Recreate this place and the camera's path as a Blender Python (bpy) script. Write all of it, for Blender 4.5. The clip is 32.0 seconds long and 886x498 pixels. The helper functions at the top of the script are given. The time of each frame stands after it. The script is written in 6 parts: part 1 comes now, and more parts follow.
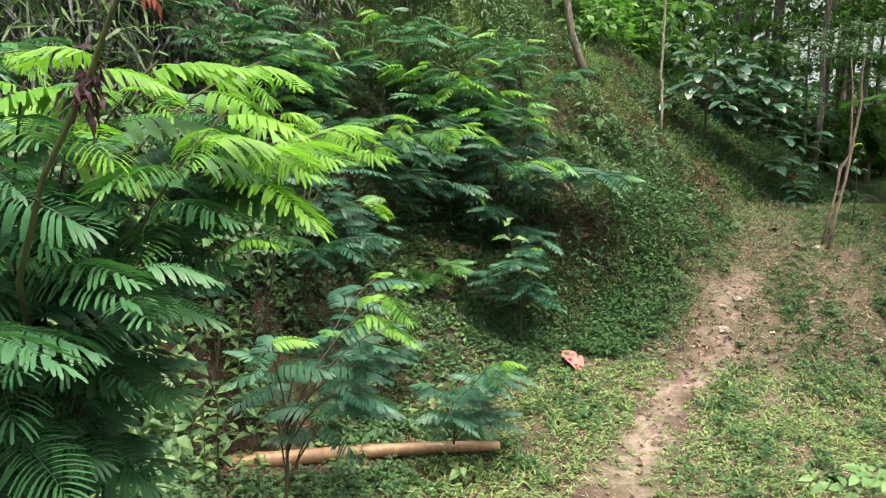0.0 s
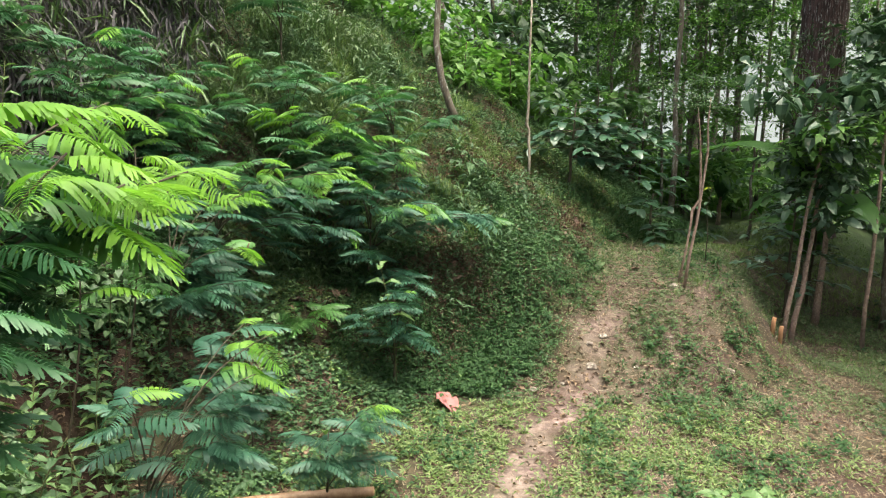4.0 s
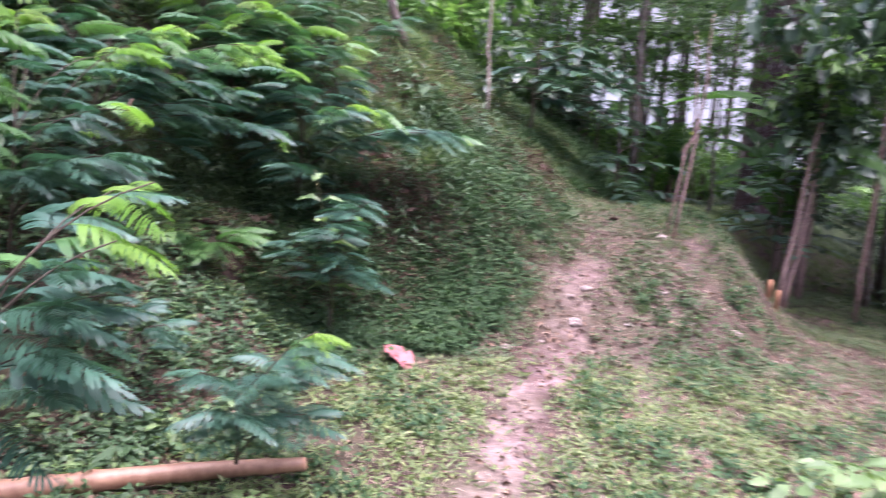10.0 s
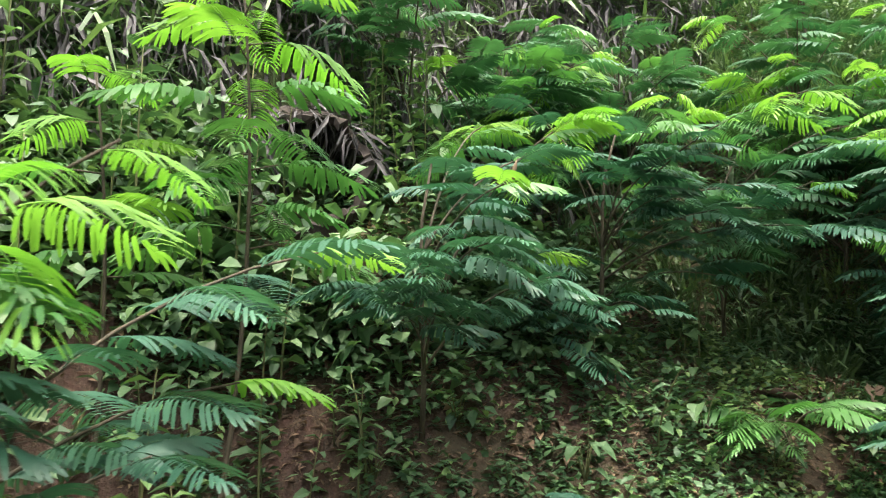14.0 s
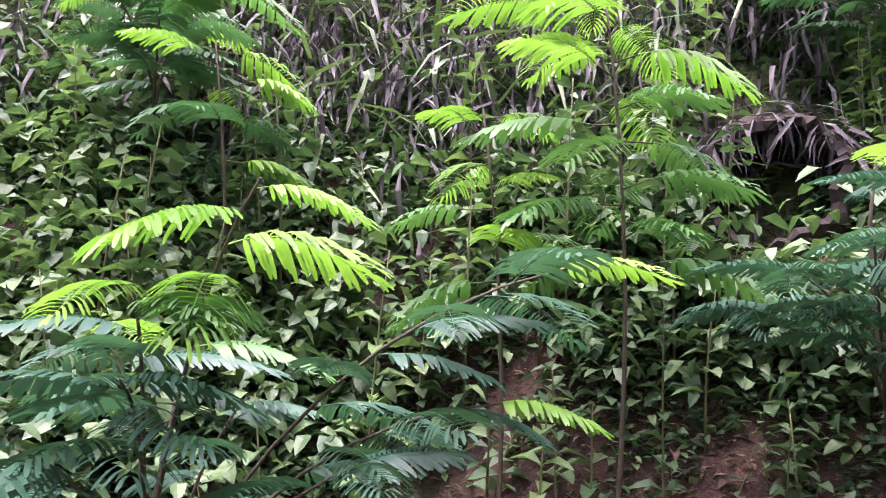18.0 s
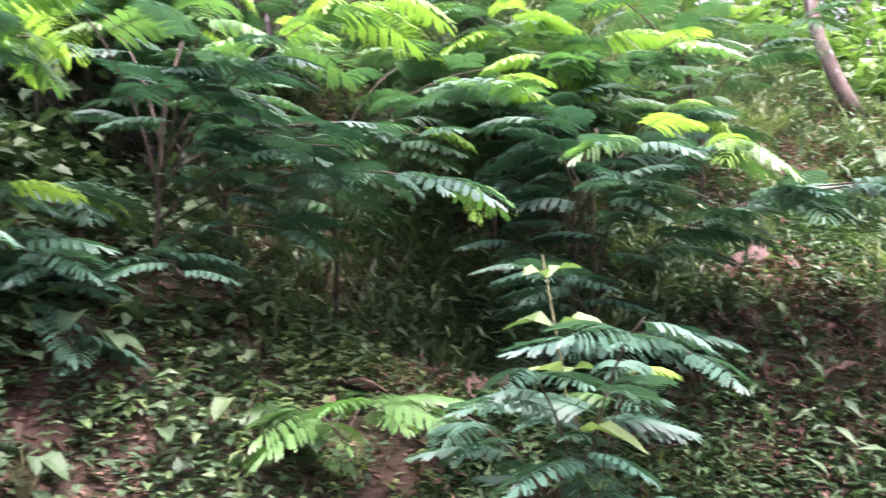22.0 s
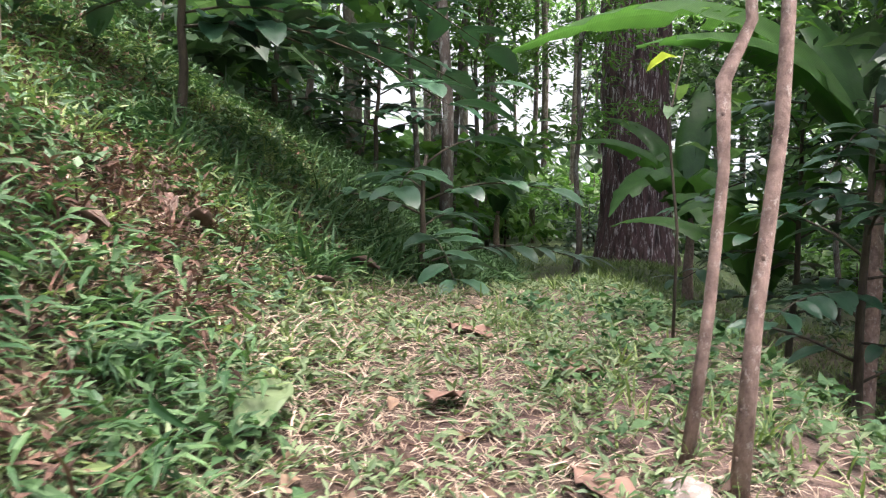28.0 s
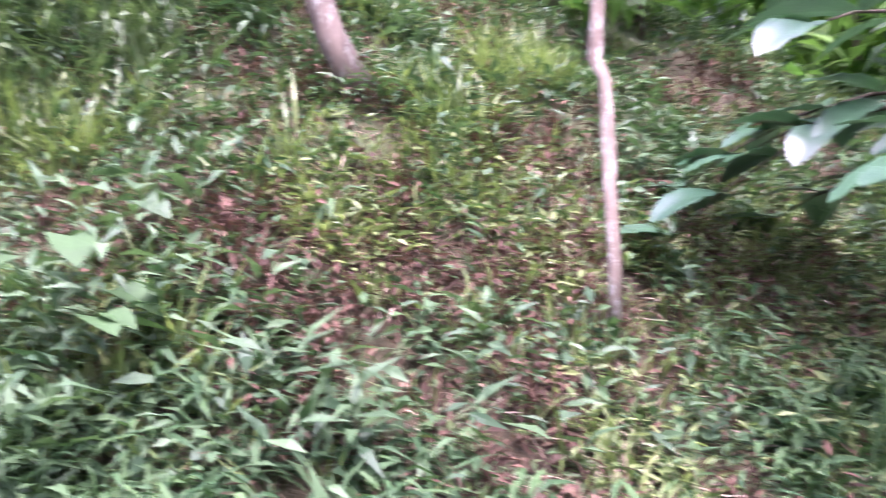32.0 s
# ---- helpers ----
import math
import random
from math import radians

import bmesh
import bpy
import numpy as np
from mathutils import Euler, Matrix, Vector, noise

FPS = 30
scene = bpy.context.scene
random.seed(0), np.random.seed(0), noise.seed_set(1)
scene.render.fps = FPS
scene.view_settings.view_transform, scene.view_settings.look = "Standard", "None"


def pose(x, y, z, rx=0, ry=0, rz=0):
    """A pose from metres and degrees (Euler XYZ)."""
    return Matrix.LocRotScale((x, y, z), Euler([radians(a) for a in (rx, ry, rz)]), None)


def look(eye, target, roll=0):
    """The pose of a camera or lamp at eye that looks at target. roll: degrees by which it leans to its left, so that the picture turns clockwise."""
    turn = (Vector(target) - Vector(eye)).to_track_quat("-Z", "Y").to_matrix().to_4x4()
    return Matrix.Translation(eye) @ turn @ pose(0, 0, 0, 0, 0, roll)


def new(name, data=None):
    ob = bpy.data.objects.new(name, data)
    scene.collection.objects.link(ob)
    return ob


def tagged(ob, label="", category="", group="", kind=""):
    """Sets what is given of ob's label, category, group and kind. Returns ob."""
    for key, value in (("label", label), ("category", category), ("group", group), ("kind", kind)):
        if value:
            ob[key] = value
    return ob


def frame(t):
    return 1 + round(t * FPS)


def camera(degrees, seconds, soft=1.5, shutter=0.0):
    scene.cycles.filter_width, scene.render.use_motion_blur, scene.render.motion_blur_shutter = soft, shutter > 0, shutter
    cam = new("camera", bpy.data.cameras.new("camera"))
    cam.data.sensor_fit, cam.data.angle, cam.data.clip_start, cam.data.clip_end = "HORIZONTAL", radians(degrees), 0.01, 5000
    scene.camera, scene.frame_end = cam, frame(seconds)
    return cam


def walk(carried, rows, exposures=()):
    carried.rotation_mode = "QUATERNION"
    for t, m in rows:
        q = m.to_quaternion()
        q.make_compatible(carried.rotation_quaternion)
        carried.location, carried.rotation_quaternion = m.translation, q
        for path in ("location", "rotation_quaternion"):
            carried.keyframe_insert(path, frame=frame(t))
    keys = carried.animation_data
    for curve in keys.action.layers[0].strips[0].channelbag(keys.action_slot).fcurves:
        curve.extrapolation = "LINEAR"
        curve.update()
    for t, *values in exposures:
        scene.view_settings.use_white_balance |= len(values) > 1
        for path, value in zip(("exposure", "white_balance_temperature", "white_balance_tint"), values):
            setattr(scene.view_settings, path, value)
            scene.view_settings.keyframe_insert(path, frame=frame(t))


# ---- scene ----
cam = camera(57.4, 32.0, soft=1.1, shutter=0.4)

# seconds, eye x y z, yaw to the left from +y, pitch up, roll
PATH = [
    (0, 0.000, 0.000, 3.278, 7.43, -12.63, 0.50),
    (0.5, 0.026, 0.015, 3.271, 7.24, -12.38, 0.62),
    (1, 0.026, 0.006, 3.277, 5.13, -10.99, 1.61),
    (1.5, 0.031, 0.002, 3.279, 3.24, -10.13, 1.87),
    (2, 0.038, -0.020, 3.276, 0.91, -9.83, 1.36),
    (2.5, 0.053, -0.047, 3.293, -0.14, -9.83, 1.14),
    (4.5, 0.065, -0.023, 3.272, -1.32, -9.29, 1.32),
    (5, 0.066, -0.014, 3.280, -0.71, -10.66, 1.69),
    (5.5, 0.028, 0.041, 3.264, 2.87, -11.28, 2.17),
    (6, -0.130, 0.076, 3.239, 3.28, -11.19, 2.10),
    (6.5, -0.294, 0.146, 3.153, -5.64, -11.82, 2.71),
    (7, -0.297, 0.214, 3.118, -18.31, -13.27, 4.34),
    (7.5, -0.104, 0.278, 2.989, -31.02, -12.53, 6.08),
    (8, -0.261, 0.621, 2.767, -43.29, -11.66, 3.07),
    (8.5, -0.229, 0.839, 2.575, -37.99, -14.20, 5.70),
    (9, -0.262, 1.264, 2.482, -33.85, -14.18, 4.89),
    (9.5, -0.245, 1.603, 2.279, -21.10, -12.31, 5.07),
    (10, -0.195, 1.947, 2.117, -7.19, -8.86, 4.18),
    (10.5, -0.109, 2.283, 1.963, 4.45, -10.70, 3.77),
    (11, -0.143, 2.666, 1.860, 13.17, -8.77, 1.12),
    (11.5, 0.011, 3.018, 1.723, 13.31, -10.18, 2.48),
    (12, 0.070, 3.410, 1.613, 17.94, -7.79, 1.67),
    (12.5, 0.200, 3.782, 1.582, 29.73, -1.86, 1.11),
    (13, 0.315, 4.067, 1.568, 37.50, 1.95, 1.50),
    (13.5, 0.358, 4.362, 1.480, 40.54, 4.68, -0.53),
    (15.5, 0.510, 5.423, 1.421, 57.81, 10.07, -0.03),
    (16, 0.611, 5.565, 1.416, 67.43, 10.36, -0.59),
    (16.5, 0.647, 5.605, 1.411, 74.13, 10.31, -0.56),
    (17, 0.644, 5.604, 1.410, 79.64, 10.08, -0.72),
    (17.5, 0.651, 5.586, 1.402, 83.94, 9.93, -0.49),
    (18, 0.639, 5.547, 1.403, 86.47, 9.27, 0.41),
    (18.5, 0.633, 5.511, 1.399, 85.55, 8.99, 1.16),
    (19, 0.634, 5.524, 1.404, 79.32, 9.35, 0.89),
    (19.5, 0.650, 5.570, 1.389, 72.56, 9.38, 0.71),
    (20, 0.683, 5.627, 1.384, 64.37, 9.42, 0.13),
    (20.5, 0.743, 5.720, 1.388, 54.60, 9.00, -1.15),
    (21, 0.753, 5.847, 1.389, 45.00, 8.19, -0.97),
    (21.5, 0.657, 6.108, 1.397, 35.83, 6.76, 0.35),
    (22, 0.627, 6.246, 1.387, 28.00, 5.03, 0.45),
    (22.5, 0.664, 6.401, 1.383, 19.78, 4.65, -0.35),
    (23, 0.795, 6.627, 1.383, 12.32, 5.07, -0.65),
    (23.5, 0.884, 6.990, 1.368, 3.13, 4.24, -0.40),
    (24, 1.005, 7.312, 1.371, -6.49, 4.55, -0.36),
    (24.5, 1.266, 7.562, 1.412, -10.24, 4.07, -0.00),
    (26.5, 1.965, 8.858, 1.464, -12.02, -1.47, 0.24),
    (27, 2.126, 9.187, 1.498, -14.37, -2.95, 0.67),
    (27.5, 2.211, 9.529, 1.695, -18.75, -3.83, 1.43),
    (28, 2.352, 9.679, 1.714, -21.14, -4.83, 0.41),
    (28.5, 2.543, 9.841, 1.812, -16.69, -6.95, -0.30),
    (29, 2.551, 10.145, 1.818, -6.87, -8.35, 0.73),
    (29.5, 2.490, 10.448, 2.069, -0.91, -7.97, 0.71),
    (30, 2.597, 10.698, 2.125, 2.39, -7.03, -0.50),
    (30.5, 2.647, 10.873, 2.191, 3.55, -3.21, -0.19),
    (31, 2.936, 11.097, 2.332, 12.49, -3.49, -0.90),
    (31.5, 2.915, 11.365, 2.449, 22.06, -1.13, -0.54),
    (32, 2.910, 11.375, 2.654, 36.05, -2.51, -1.03),
]


def aimed(x, y, z, yaw, pitch, roll):
    a, b = radians(yaw), radians(pitch)
    way = Vector((-math.sin(a) * math.cos(b), math.cos(a) * math.cos(b), math.sin(b)))
    eye = Vector((x, y, z))
    return look(eye, eye + way, roll)


# exposure in stops, white balance and tint along the walk
EXPOSURES = [
    (0, 1.83, 6700, -8), (2, 1.83, 6700, -8), (5, 1.86, 6650, 0), (6, 2.16, 6400, 7), (7.5, 2.03, 6350, 17), (8, 2.06, 6400, 21), (9, 2.42, 5900, 30), (10, 2.18, 5600, 37),
    (11, 1.93, 6700, 0), (12, 1.78, 7050, -12), (13, 2.15, 6850, -11), (16, 2.53, 5900, 28), (19, 2.56, 6000, 35), (21, 3.02, 5950, 40), (22, 3.05, 6050, 38), (23, 2.85, 6400, 21), (24.2, 2.36, 6750, 15),
    (26.5, 2.38, 6300, 9), (28, 2.54, 6200, 13), (29, 2.86, 6000, 21), (30, 2.98, 6000, 17), (31, 3.2, 5700, 40), (32, 3.0, 5600, 46),
]
walk(cam, [(row[0], aimed(*row[1:])) for row in PATH], EXPOSURES)

# ---- light: bright overcast ----
world = bpy.data.worlds.new("sky")
scene.world = world
world.use_nodes = True
wn = world.node_tree
sky = wn.nodes.new("ShaderNodeTexSky")
sky.sky_type, sky.sun_disc = "NISHITA", False
sky.sun_elevation, sky.sun_rotation = radians(76), radians(127)
sky.air_density, sky.dust_density, sky.ozone_density = 0.7, 9.0, 0.4
wn.links.new(sky.outputs[0], wn.nodes["Background"].inputs[0])
wn.nodes["Background"].inputs[1].default_value = 0.12

sun = new("sun", bpy.data.lights.new("sun", "SUN"))
sun.data.energy, sun.data.angle, sun.data.color = 1.5, radians(50), (1.0, 0.96, 0.88)
sun.matrix_world = look((4.4, 4.8, 22), (0, 8, 0))


# ---- materials ----
def shader(name):
    mat = bpy.data.materials.new(name)
    mat.use_nodes = True
    nt = mat.node_tree
    return mat, nt, nt.nodes["Principled BSDF"], nt.nodes["Material Output"]


def ramp(nt, fac, stops):
    node = nt.nodes.new("ShaderNodeValToRGB")
    els = node.color_ramp.elements
    while len(els) < len(stops):
        els.new(0.5)
    for e, (at, c) in zip(els, stops):
        e.position, e.color = at, (*c, 1)
    nt.links.new(fac, node.inputs[0])
    return node.outputs[0]


def noisy(nt, scale, detail=4.0, rough=0.55, vec=None):
    node = nt.nodes.new("ShaderNodeTexNoise")
    node.inputs["Scale"].default_value, node.inputs["Detail"].default_value = scale, detail
    node.inputs["Roughness"].default_value = rough
    if vec is None:
        vec = nt.nodes.new("ShaderNodeTexCoord").outputs["Object"]
    nt.links.new(vec, node.inputs["Vector"])
    return node.outputs["Fac"]


def mixed(nt, fac, a, b, mode="MIX"):
    node = nt.nodes.new("ShaderNodeMix")
    node.data_type, node.blend_type = "RGBA", mode
    if isinstance(fac, float):
        node.inputs[0].default_value = fac
    else:
        nt.links.new(fac, node.inputs[0])
    for sock, v in ((node.inputs[6], a), (node.inputs[7], b)):
        if isinstance(v, tuple):
            sock.default_value = (*v, 1)
        else:
            nt.links.new(v, sock)
    return node.outputs[2]


def bumped(nt, bsdf, height, strength, distance=0.01):
    node = nt.nodes.new("ShaderNodeBump")
    node.inputs["Strength"].default_value, node.inputs["Distance"].default_value = strength, distance
    nt.links.new(height, node.inputs["Height"])
    nt.links.new(node.outputs[0], bsdf.inputs["Normal"])


def leafy(name, dark, light, rough=0.45, thin=0.35, spec=0.5, islands=False, veins=0.0):
    """Leaf: colour drifts from leaf to leaf and along the blade, part of the light goes through."""
    mat, nt, bsdf, out = shader(name)
    if islands:
        rnd = nt.nodes.new("ShaderNodeNewGeometry").outputs["Random Per Island"]
    else:
        rnd = nt.nodes.new("ShaderNodeObjectInfo").outputs["Random"]
    col = ramp(nt, rnd, [(0.0, dark), (1.0, light)])
    geo = nt.nodes.new("ShaderNodeNewGeometry").outputs["Position"]
    patch = noisy(nt, 9.0, 3.0, vec=geo)
    col = mixed(nt, 1.0, col, ramp(nt, patch, [(0.3, (0.68, 0.72, 0.7)), (0.7, (1.0, 1.0, 1.0))]), "MULTIPLY")
    if veins:
        wave = nt.nodes.new("ShaderNodeTexWave")
        wave.bands_direction = "Y"
        wave.inputs["Scale"].default_value, wave.inputs["Distortion"].default_value, wave.inputs["Detail"].default_value = veins, 2.0, 2.0
        nt.links.new(nt.nodes.new("ShaderNodeTexCoord").outputs["Object"], wave.inputs["Vector"])
        col = mixed(nt, 1.0, col, ramp(nt, wave.outputs["Fac"], [(0.0, (0.72, 0.78, 0.7)), (0.6, (1.0, 1.0, 1.0))]), "MULTIPLY")
    nt.links.new(col, bsdf.inputs["Base Color"])
    bsdf.inputs["Roughness"].default_value = rough
    bsdf.inputs["Specular IOR Level"].default_value = spec
    bumped(nt, bsdf, noisy(nt, 120.0, 2.0, vec=geo), 0.25, 0.004)
    tr = nt.nodes.new("ShaderNodeBsdfTranslucent")
    warm = mixed(nt, 1.0, col, (1.05, 1.2, 0.7), "MULTIPLY")
    nt.links.new(warm, tr.inputs["Color"])
    mix = nt.nodes.new("ShaderNodeMixShader")
    mix.inputs[0].default_value = thin
    nt.links.new(bsdf.outputs[0], mix.inputs[1])
    nt.links.new(tr.outputs[0], mix.inputs[2])
    nt.links.new(mix.outputs[0], out.inputs["Surface"])
    return mat


def barky(name, dark, light, scale=14.0, stretch=0.25, rough=0.85, lichen=None, bump=0.6, edge=0.52):
    mat, nt, bsdf, out = shader(name)
    tc = nt.nodes.new("ShaderNodeTexCoord").outputs["Object"]
    mp = nt.nodes.new("ShaderNodeMapping")
    mp.inputs["Scale"].default_value = (1, 1, stretch)
    nt.links.new(tc, mp.inputs["Vector"])
    n1 = noisy(nt, scale, 6.0, 0.65, mp.outputs[0])
    col = ramp(nt, n1, [(0.32, dark), (0.68, light)])
    if lichen:
        n2 = noisy(nt, scale * 1.6, 6.0, 0.75, mp.outputs[0])
        col = mixed(nt, ramp(nt, n2, [(edge, (0, 0, 0)), (edge + 0.1, (0.85, 0.85, 0.85))]), col, lichen)
    nt.links.new(col, bsdf.inputs["Base Color"])
    bsdf.inputs["Roughness"].default_value = rough
    bumped(nt, bsdf, n1, bump, 0.02)
    return mat


def soil_material():
    mat, nt, bsdf, out = shader("soil and litter")
    pos = nt.nodes.new("ShaderNodeNewGeometry").outputs["Position"]
    big, mid, fine = noisy(nt, 0.9, 3.0, vec=pos), noisy(nt, 7.0, 5.0, 0.65, pos), noisy(nt, 60.0, 3.0, 0.6, pos)
    bare = ramp(nt, mid, [(0.3, (0.020, 0.010, 0.008)), (0.55, (0.055, 0.026, 0.020)), (0.75, (0.10, 0.050, 0.038))])
    litter = ramp(nt, fine, [(0.35, (0.022, 0.014, 0.010)), (0.55, (0.066, 0.040, 0.027)), (0.72, (0.14, 0.092, 0.063))])
    col = mixed(nt, ramp(nt, noisy(nt, 22.0, 4.0, 0.7, pos), [(0.45, (0, 0, 0)), (0.6, (0.8, 0.8, 0.8))]), bare, litter)
    worn = nt.nodes.new("ShaderNodeAttribute")
    worn.attribute_name = "worn"
    tread = ramp(nt, noisy(nt, 16.0, 5.0, 0.7, pos), [(0.3, (0.135, 0.084, 0.079)), (0.55, (0.29, 0.20, 0.19)), (0.75, (0.42, 0.325, 0.31))])
    patchy = nt.nodes.new("ShaderNodeMath")
    patchy.operation = "MULTIPLY"
    nt.links.new(worn.outputs["Fac"], patchy.inputs[0])
    nt.links.new(ramp(nt, noisy(nt, 5.0, 6.0, 0.75, pos), [(0.36, (0.15, 0.15, 0.15)), (0.52, (1, 1, 1))]), patchy.inputs[1])
    col = mixed(nt, patchy.outputs[0], col, tread)
    moss = ramp(nt, big, [(0.4, (0, 0, 0)), (0.7, (0.5, 0.5, 0.5))])
    col = mixed(nt, moss, col, (0.06, 0.075, 0.025))
    cover = nt.nodes.new("ShaderNodeAttribute")
    cover.attribute_name = "cover"
    wood = ramp(nt, noisy(nt, 1.7, 6.0, 0.7, pos), [(0.3, (0.025, 0.035, 0.014)), (0.5, (0.055, 0.085, 0.03)), (0.7, (0.12, 0.15, 0.055))])
    col = mixed(nt, cover.outputs["Fac"], col, wood)
    nt.links.new(col, bsdf.inputs["Base Color"])
    bsdf.inputs["Roughness"].default_value = 0.95
    bumped(nt, bsdf, fine, 0.7, 0.02)
    return mat


SOIL = soil_material()
# Near-black earth: the hollow's shade is put into this colour.
HOLLOW_SHADE = barky("hollow shade in earth", (0.012, 0.008, 0.007), (0.034, 0.023, 0.019), 12.0, 1.0, 0.95)
# Shade and sunlight are put into the colours of these frond copies.
FERN_DARK = leafy("shade-tinted frond", (0.030, 0.090, 0.060), (0.066, 0.155, 0.098), 0.48, 0.28, 0.45)
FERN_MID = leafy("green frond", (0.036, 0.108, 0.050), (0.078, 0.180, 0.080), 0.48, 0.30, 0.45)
FERN_SUN = leafy("sun-tinted frond", (0.066, 0.172, 0.046), (0.115, 0.245, 0.072), 0.44, 0.36, 0.5)
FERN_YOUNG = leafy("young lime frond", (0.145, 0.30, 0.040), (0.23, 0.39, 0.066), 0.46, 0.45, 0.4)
HERB = leafy("herb leaf", (0.038, 0.082, 0.038), (0.105, 0.175, 0.080), 0.52, 0.25, 0.35, islands=True)
HERB_PALE = leafy("pale herb leaf", (0.105, 0.19, 0.060), (0.21, 0.30, 0.115), 0.5, 0.3, islands=True)
HERB_SOFT = leafy("layered herb leaf", (0.050, 0.106, 0.046), (0.15, 0.228, 0.098), 0.5, 0.30, 0.5, islands=True)
LANCE = leafy("bank weed leaf", (0.026, 0.070, 0.026), (0.088, 0.156, 0.060), 0.6, 0.28, 0.25, islands=True)
MEADOW = leafy("meadow leaf", (0.085, 0.145, 0.045), (0.27, 0.33, 0.125), 0.5, 0.3, islands=True)
TRODDEN = leafy("trodden weed leaf", (0.070, 0.115, 0.050), (0.20, 0.25, 0.125), 0.55, 0.3, 0.4, islands=True)
GRASS = leafy("grass blade", (0.09, 0.15, 0.045), (0.23, 0.29, 0.10), 0.5, 0.3, islands=True)
STRAW = leafy("dry straw", (0.20, 0.135, 0.10), (0.50, 0.39, 0.31), 0.8, 0.15, islands=True)
LITTER = leafy("dead leaf", (0.085, 0.048, 0.034), (0.26, 0.165, 0.11), 0.75, 0.1, islands=True)
DRYGRASS = leafy("withered reed leaf", (0.028, 0.020, 0.026), (0.108, 0.094, 0.104), 0.7, 0.12, islands=True)
REED = leafy("reed leaf", (0.045, 0.080, 0.035), (0.13, 0.19, 0.075), 0.5, 0.25, islands=True)
COFFEE = leafy("glossy coffee leaf", (0.022, 0.064, 0.036), (0.050, 0.115, 0.062), 0.30, 0.14, 1.0)
WITHERED = leafy("withered purple leaf", (0.035, 0.016, 0.024), (0.09, 0.04, 0.05), 0.8, 0.05, 0.3, islands=True)
REDSHOOT = leafy("red young shoot", (0.30, 0.06, 0.06), (0.46, 0.13, 0.11), 0.6, 0.2, 0.4, islands=True)
DRYSHRUB = leafy("dry shrub leaf", (0.085, 0.048, 0.036), (0.27, 0.175, 0.12), 0.7, 0.15, 0.3, islands=True)
WILT = leafy("wilted brown leaf", (0.048, 0.026, 0.020), (0.17, 0.095, 0.070), 0.8, 0.12, 0.25, islands=True)
GREYBROWN = leafy("grey-brown dry needle", (0.050, 0.041, 0.039), (0.19, 0.165, 0.155), 0.7, 0.25, 0.3, islands=True)
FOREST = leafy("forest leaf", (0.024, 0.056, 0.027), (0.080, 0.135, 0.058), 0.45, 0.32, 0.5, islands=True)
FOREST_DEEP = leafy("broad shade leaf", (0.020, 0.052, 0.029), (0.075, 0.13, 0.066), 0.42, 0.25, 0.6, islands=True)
# Sunlight put into the leaf colour, mostly for growth in the bright gap.
FOREST_LIGHT = leafy("sun-tinted forest leaf", (0.07, 0.16, 0.036), (0.18, 0.31, 0.08), 0.48, 0.5, islands=True)
BANANA = leafy("banana blade", (0.030, 0.092, 0.034), (0.062, 0.145, 0.050), 0.45, 0.42, veins=42.0)
# Sunlit copy of BANANA: the light is put into the blade colour.
BANANA_LIT = leafy("sunlit banana blade", (0.062, 0.150, 0.040), (0.105, 0.215, 0.062), 0.42, 0.5, veins=42.0)
SCAR = barky("dark leaf scar", (0.05, 0.032, 0.026), (0.20, 0.13, 0.105), 30.0)
CROTON = leafy("yellow croton leaf", (0.36, 0.43, 0.05), (0.54, 0.56, 0.11), 0.4, 0.4, islands=True)
CASSAVA = leafy("cassava leaf", (0.07, 0.16, 0.075), (0.15, 0.25, 0.12), 0.45, 0.35, islands=True)
REDLEAF = leafy("red dead leaf", (0.37, 0.12, 0.125), (0.42, 0.15, 0.15), 0.7, 0.1)
PINKLEAF = leafy("pinkish dead leaf", (0.085, 0.044, 0.034), (0.15, 0.090, 0.068), 0.75, 0.1, veins=55.0)
BROWNLEAF = leafy("brown dead leaf", (0.16, 0.085, 0.062), (0.28, 0.175, 0.13), 0.75, 0.1)
STEMGREEN = barky("green stem", (0.05, 0.06, 0.02), (0.10, 0.10, 0.035), 30.0)
TWIG = barky("dark twig", (0.03, 0.022, 0.014), (0.08, 0.06, 0.04), 40.0)
BARK_PALE = barky("pale bark", (0.13, 0.095, 0.075), (0.31, 0.25, 0.20), 16.0, 0.5, lichen=(0.50, 0.49, 0.45))
BARK_STEM = barky("scarred pink-brown bark", (0.11, 0.068, 0.055), (0.32, 0.215, 0.18), 26.0, 0.7, lichen=(0.42, 0.35, 0.31), bump=0.5, edge=0.55)
BARK_DARK = barky("dark fissured bark", (0.016, 0.008, 0.010), (0.15, 0.082, 0.088), 15.0, 0.14, lichen=(0.62, 0.57, 0.59), bump=1.0, edge=0.54)
BARK_GREY = barky("forest bark", (0.045, 0.034, 0.028), (0.15, 0.115, 0.09), 14.0, 0.3, lichen=(0.30, 0.30, 0.27))
BAMBOO = barky("dry bamboo culm", (0.22, 0.115, 0.068), (0.38, 0.225, 0.14), 20.0, 0.6, 0.45, bump=0.1)
STONE = barky("rough stone", (0.12, 0.09, 0.08), (0.28, 0.225, 0.195), 18.0, 1.0, lichen=(0.5, 0.46, 0.4))
CUTWOOD = barky("fresh cut wood", (0.28, 0.13, 0.065), (0.40, 0.22, 0.12), 25.0)


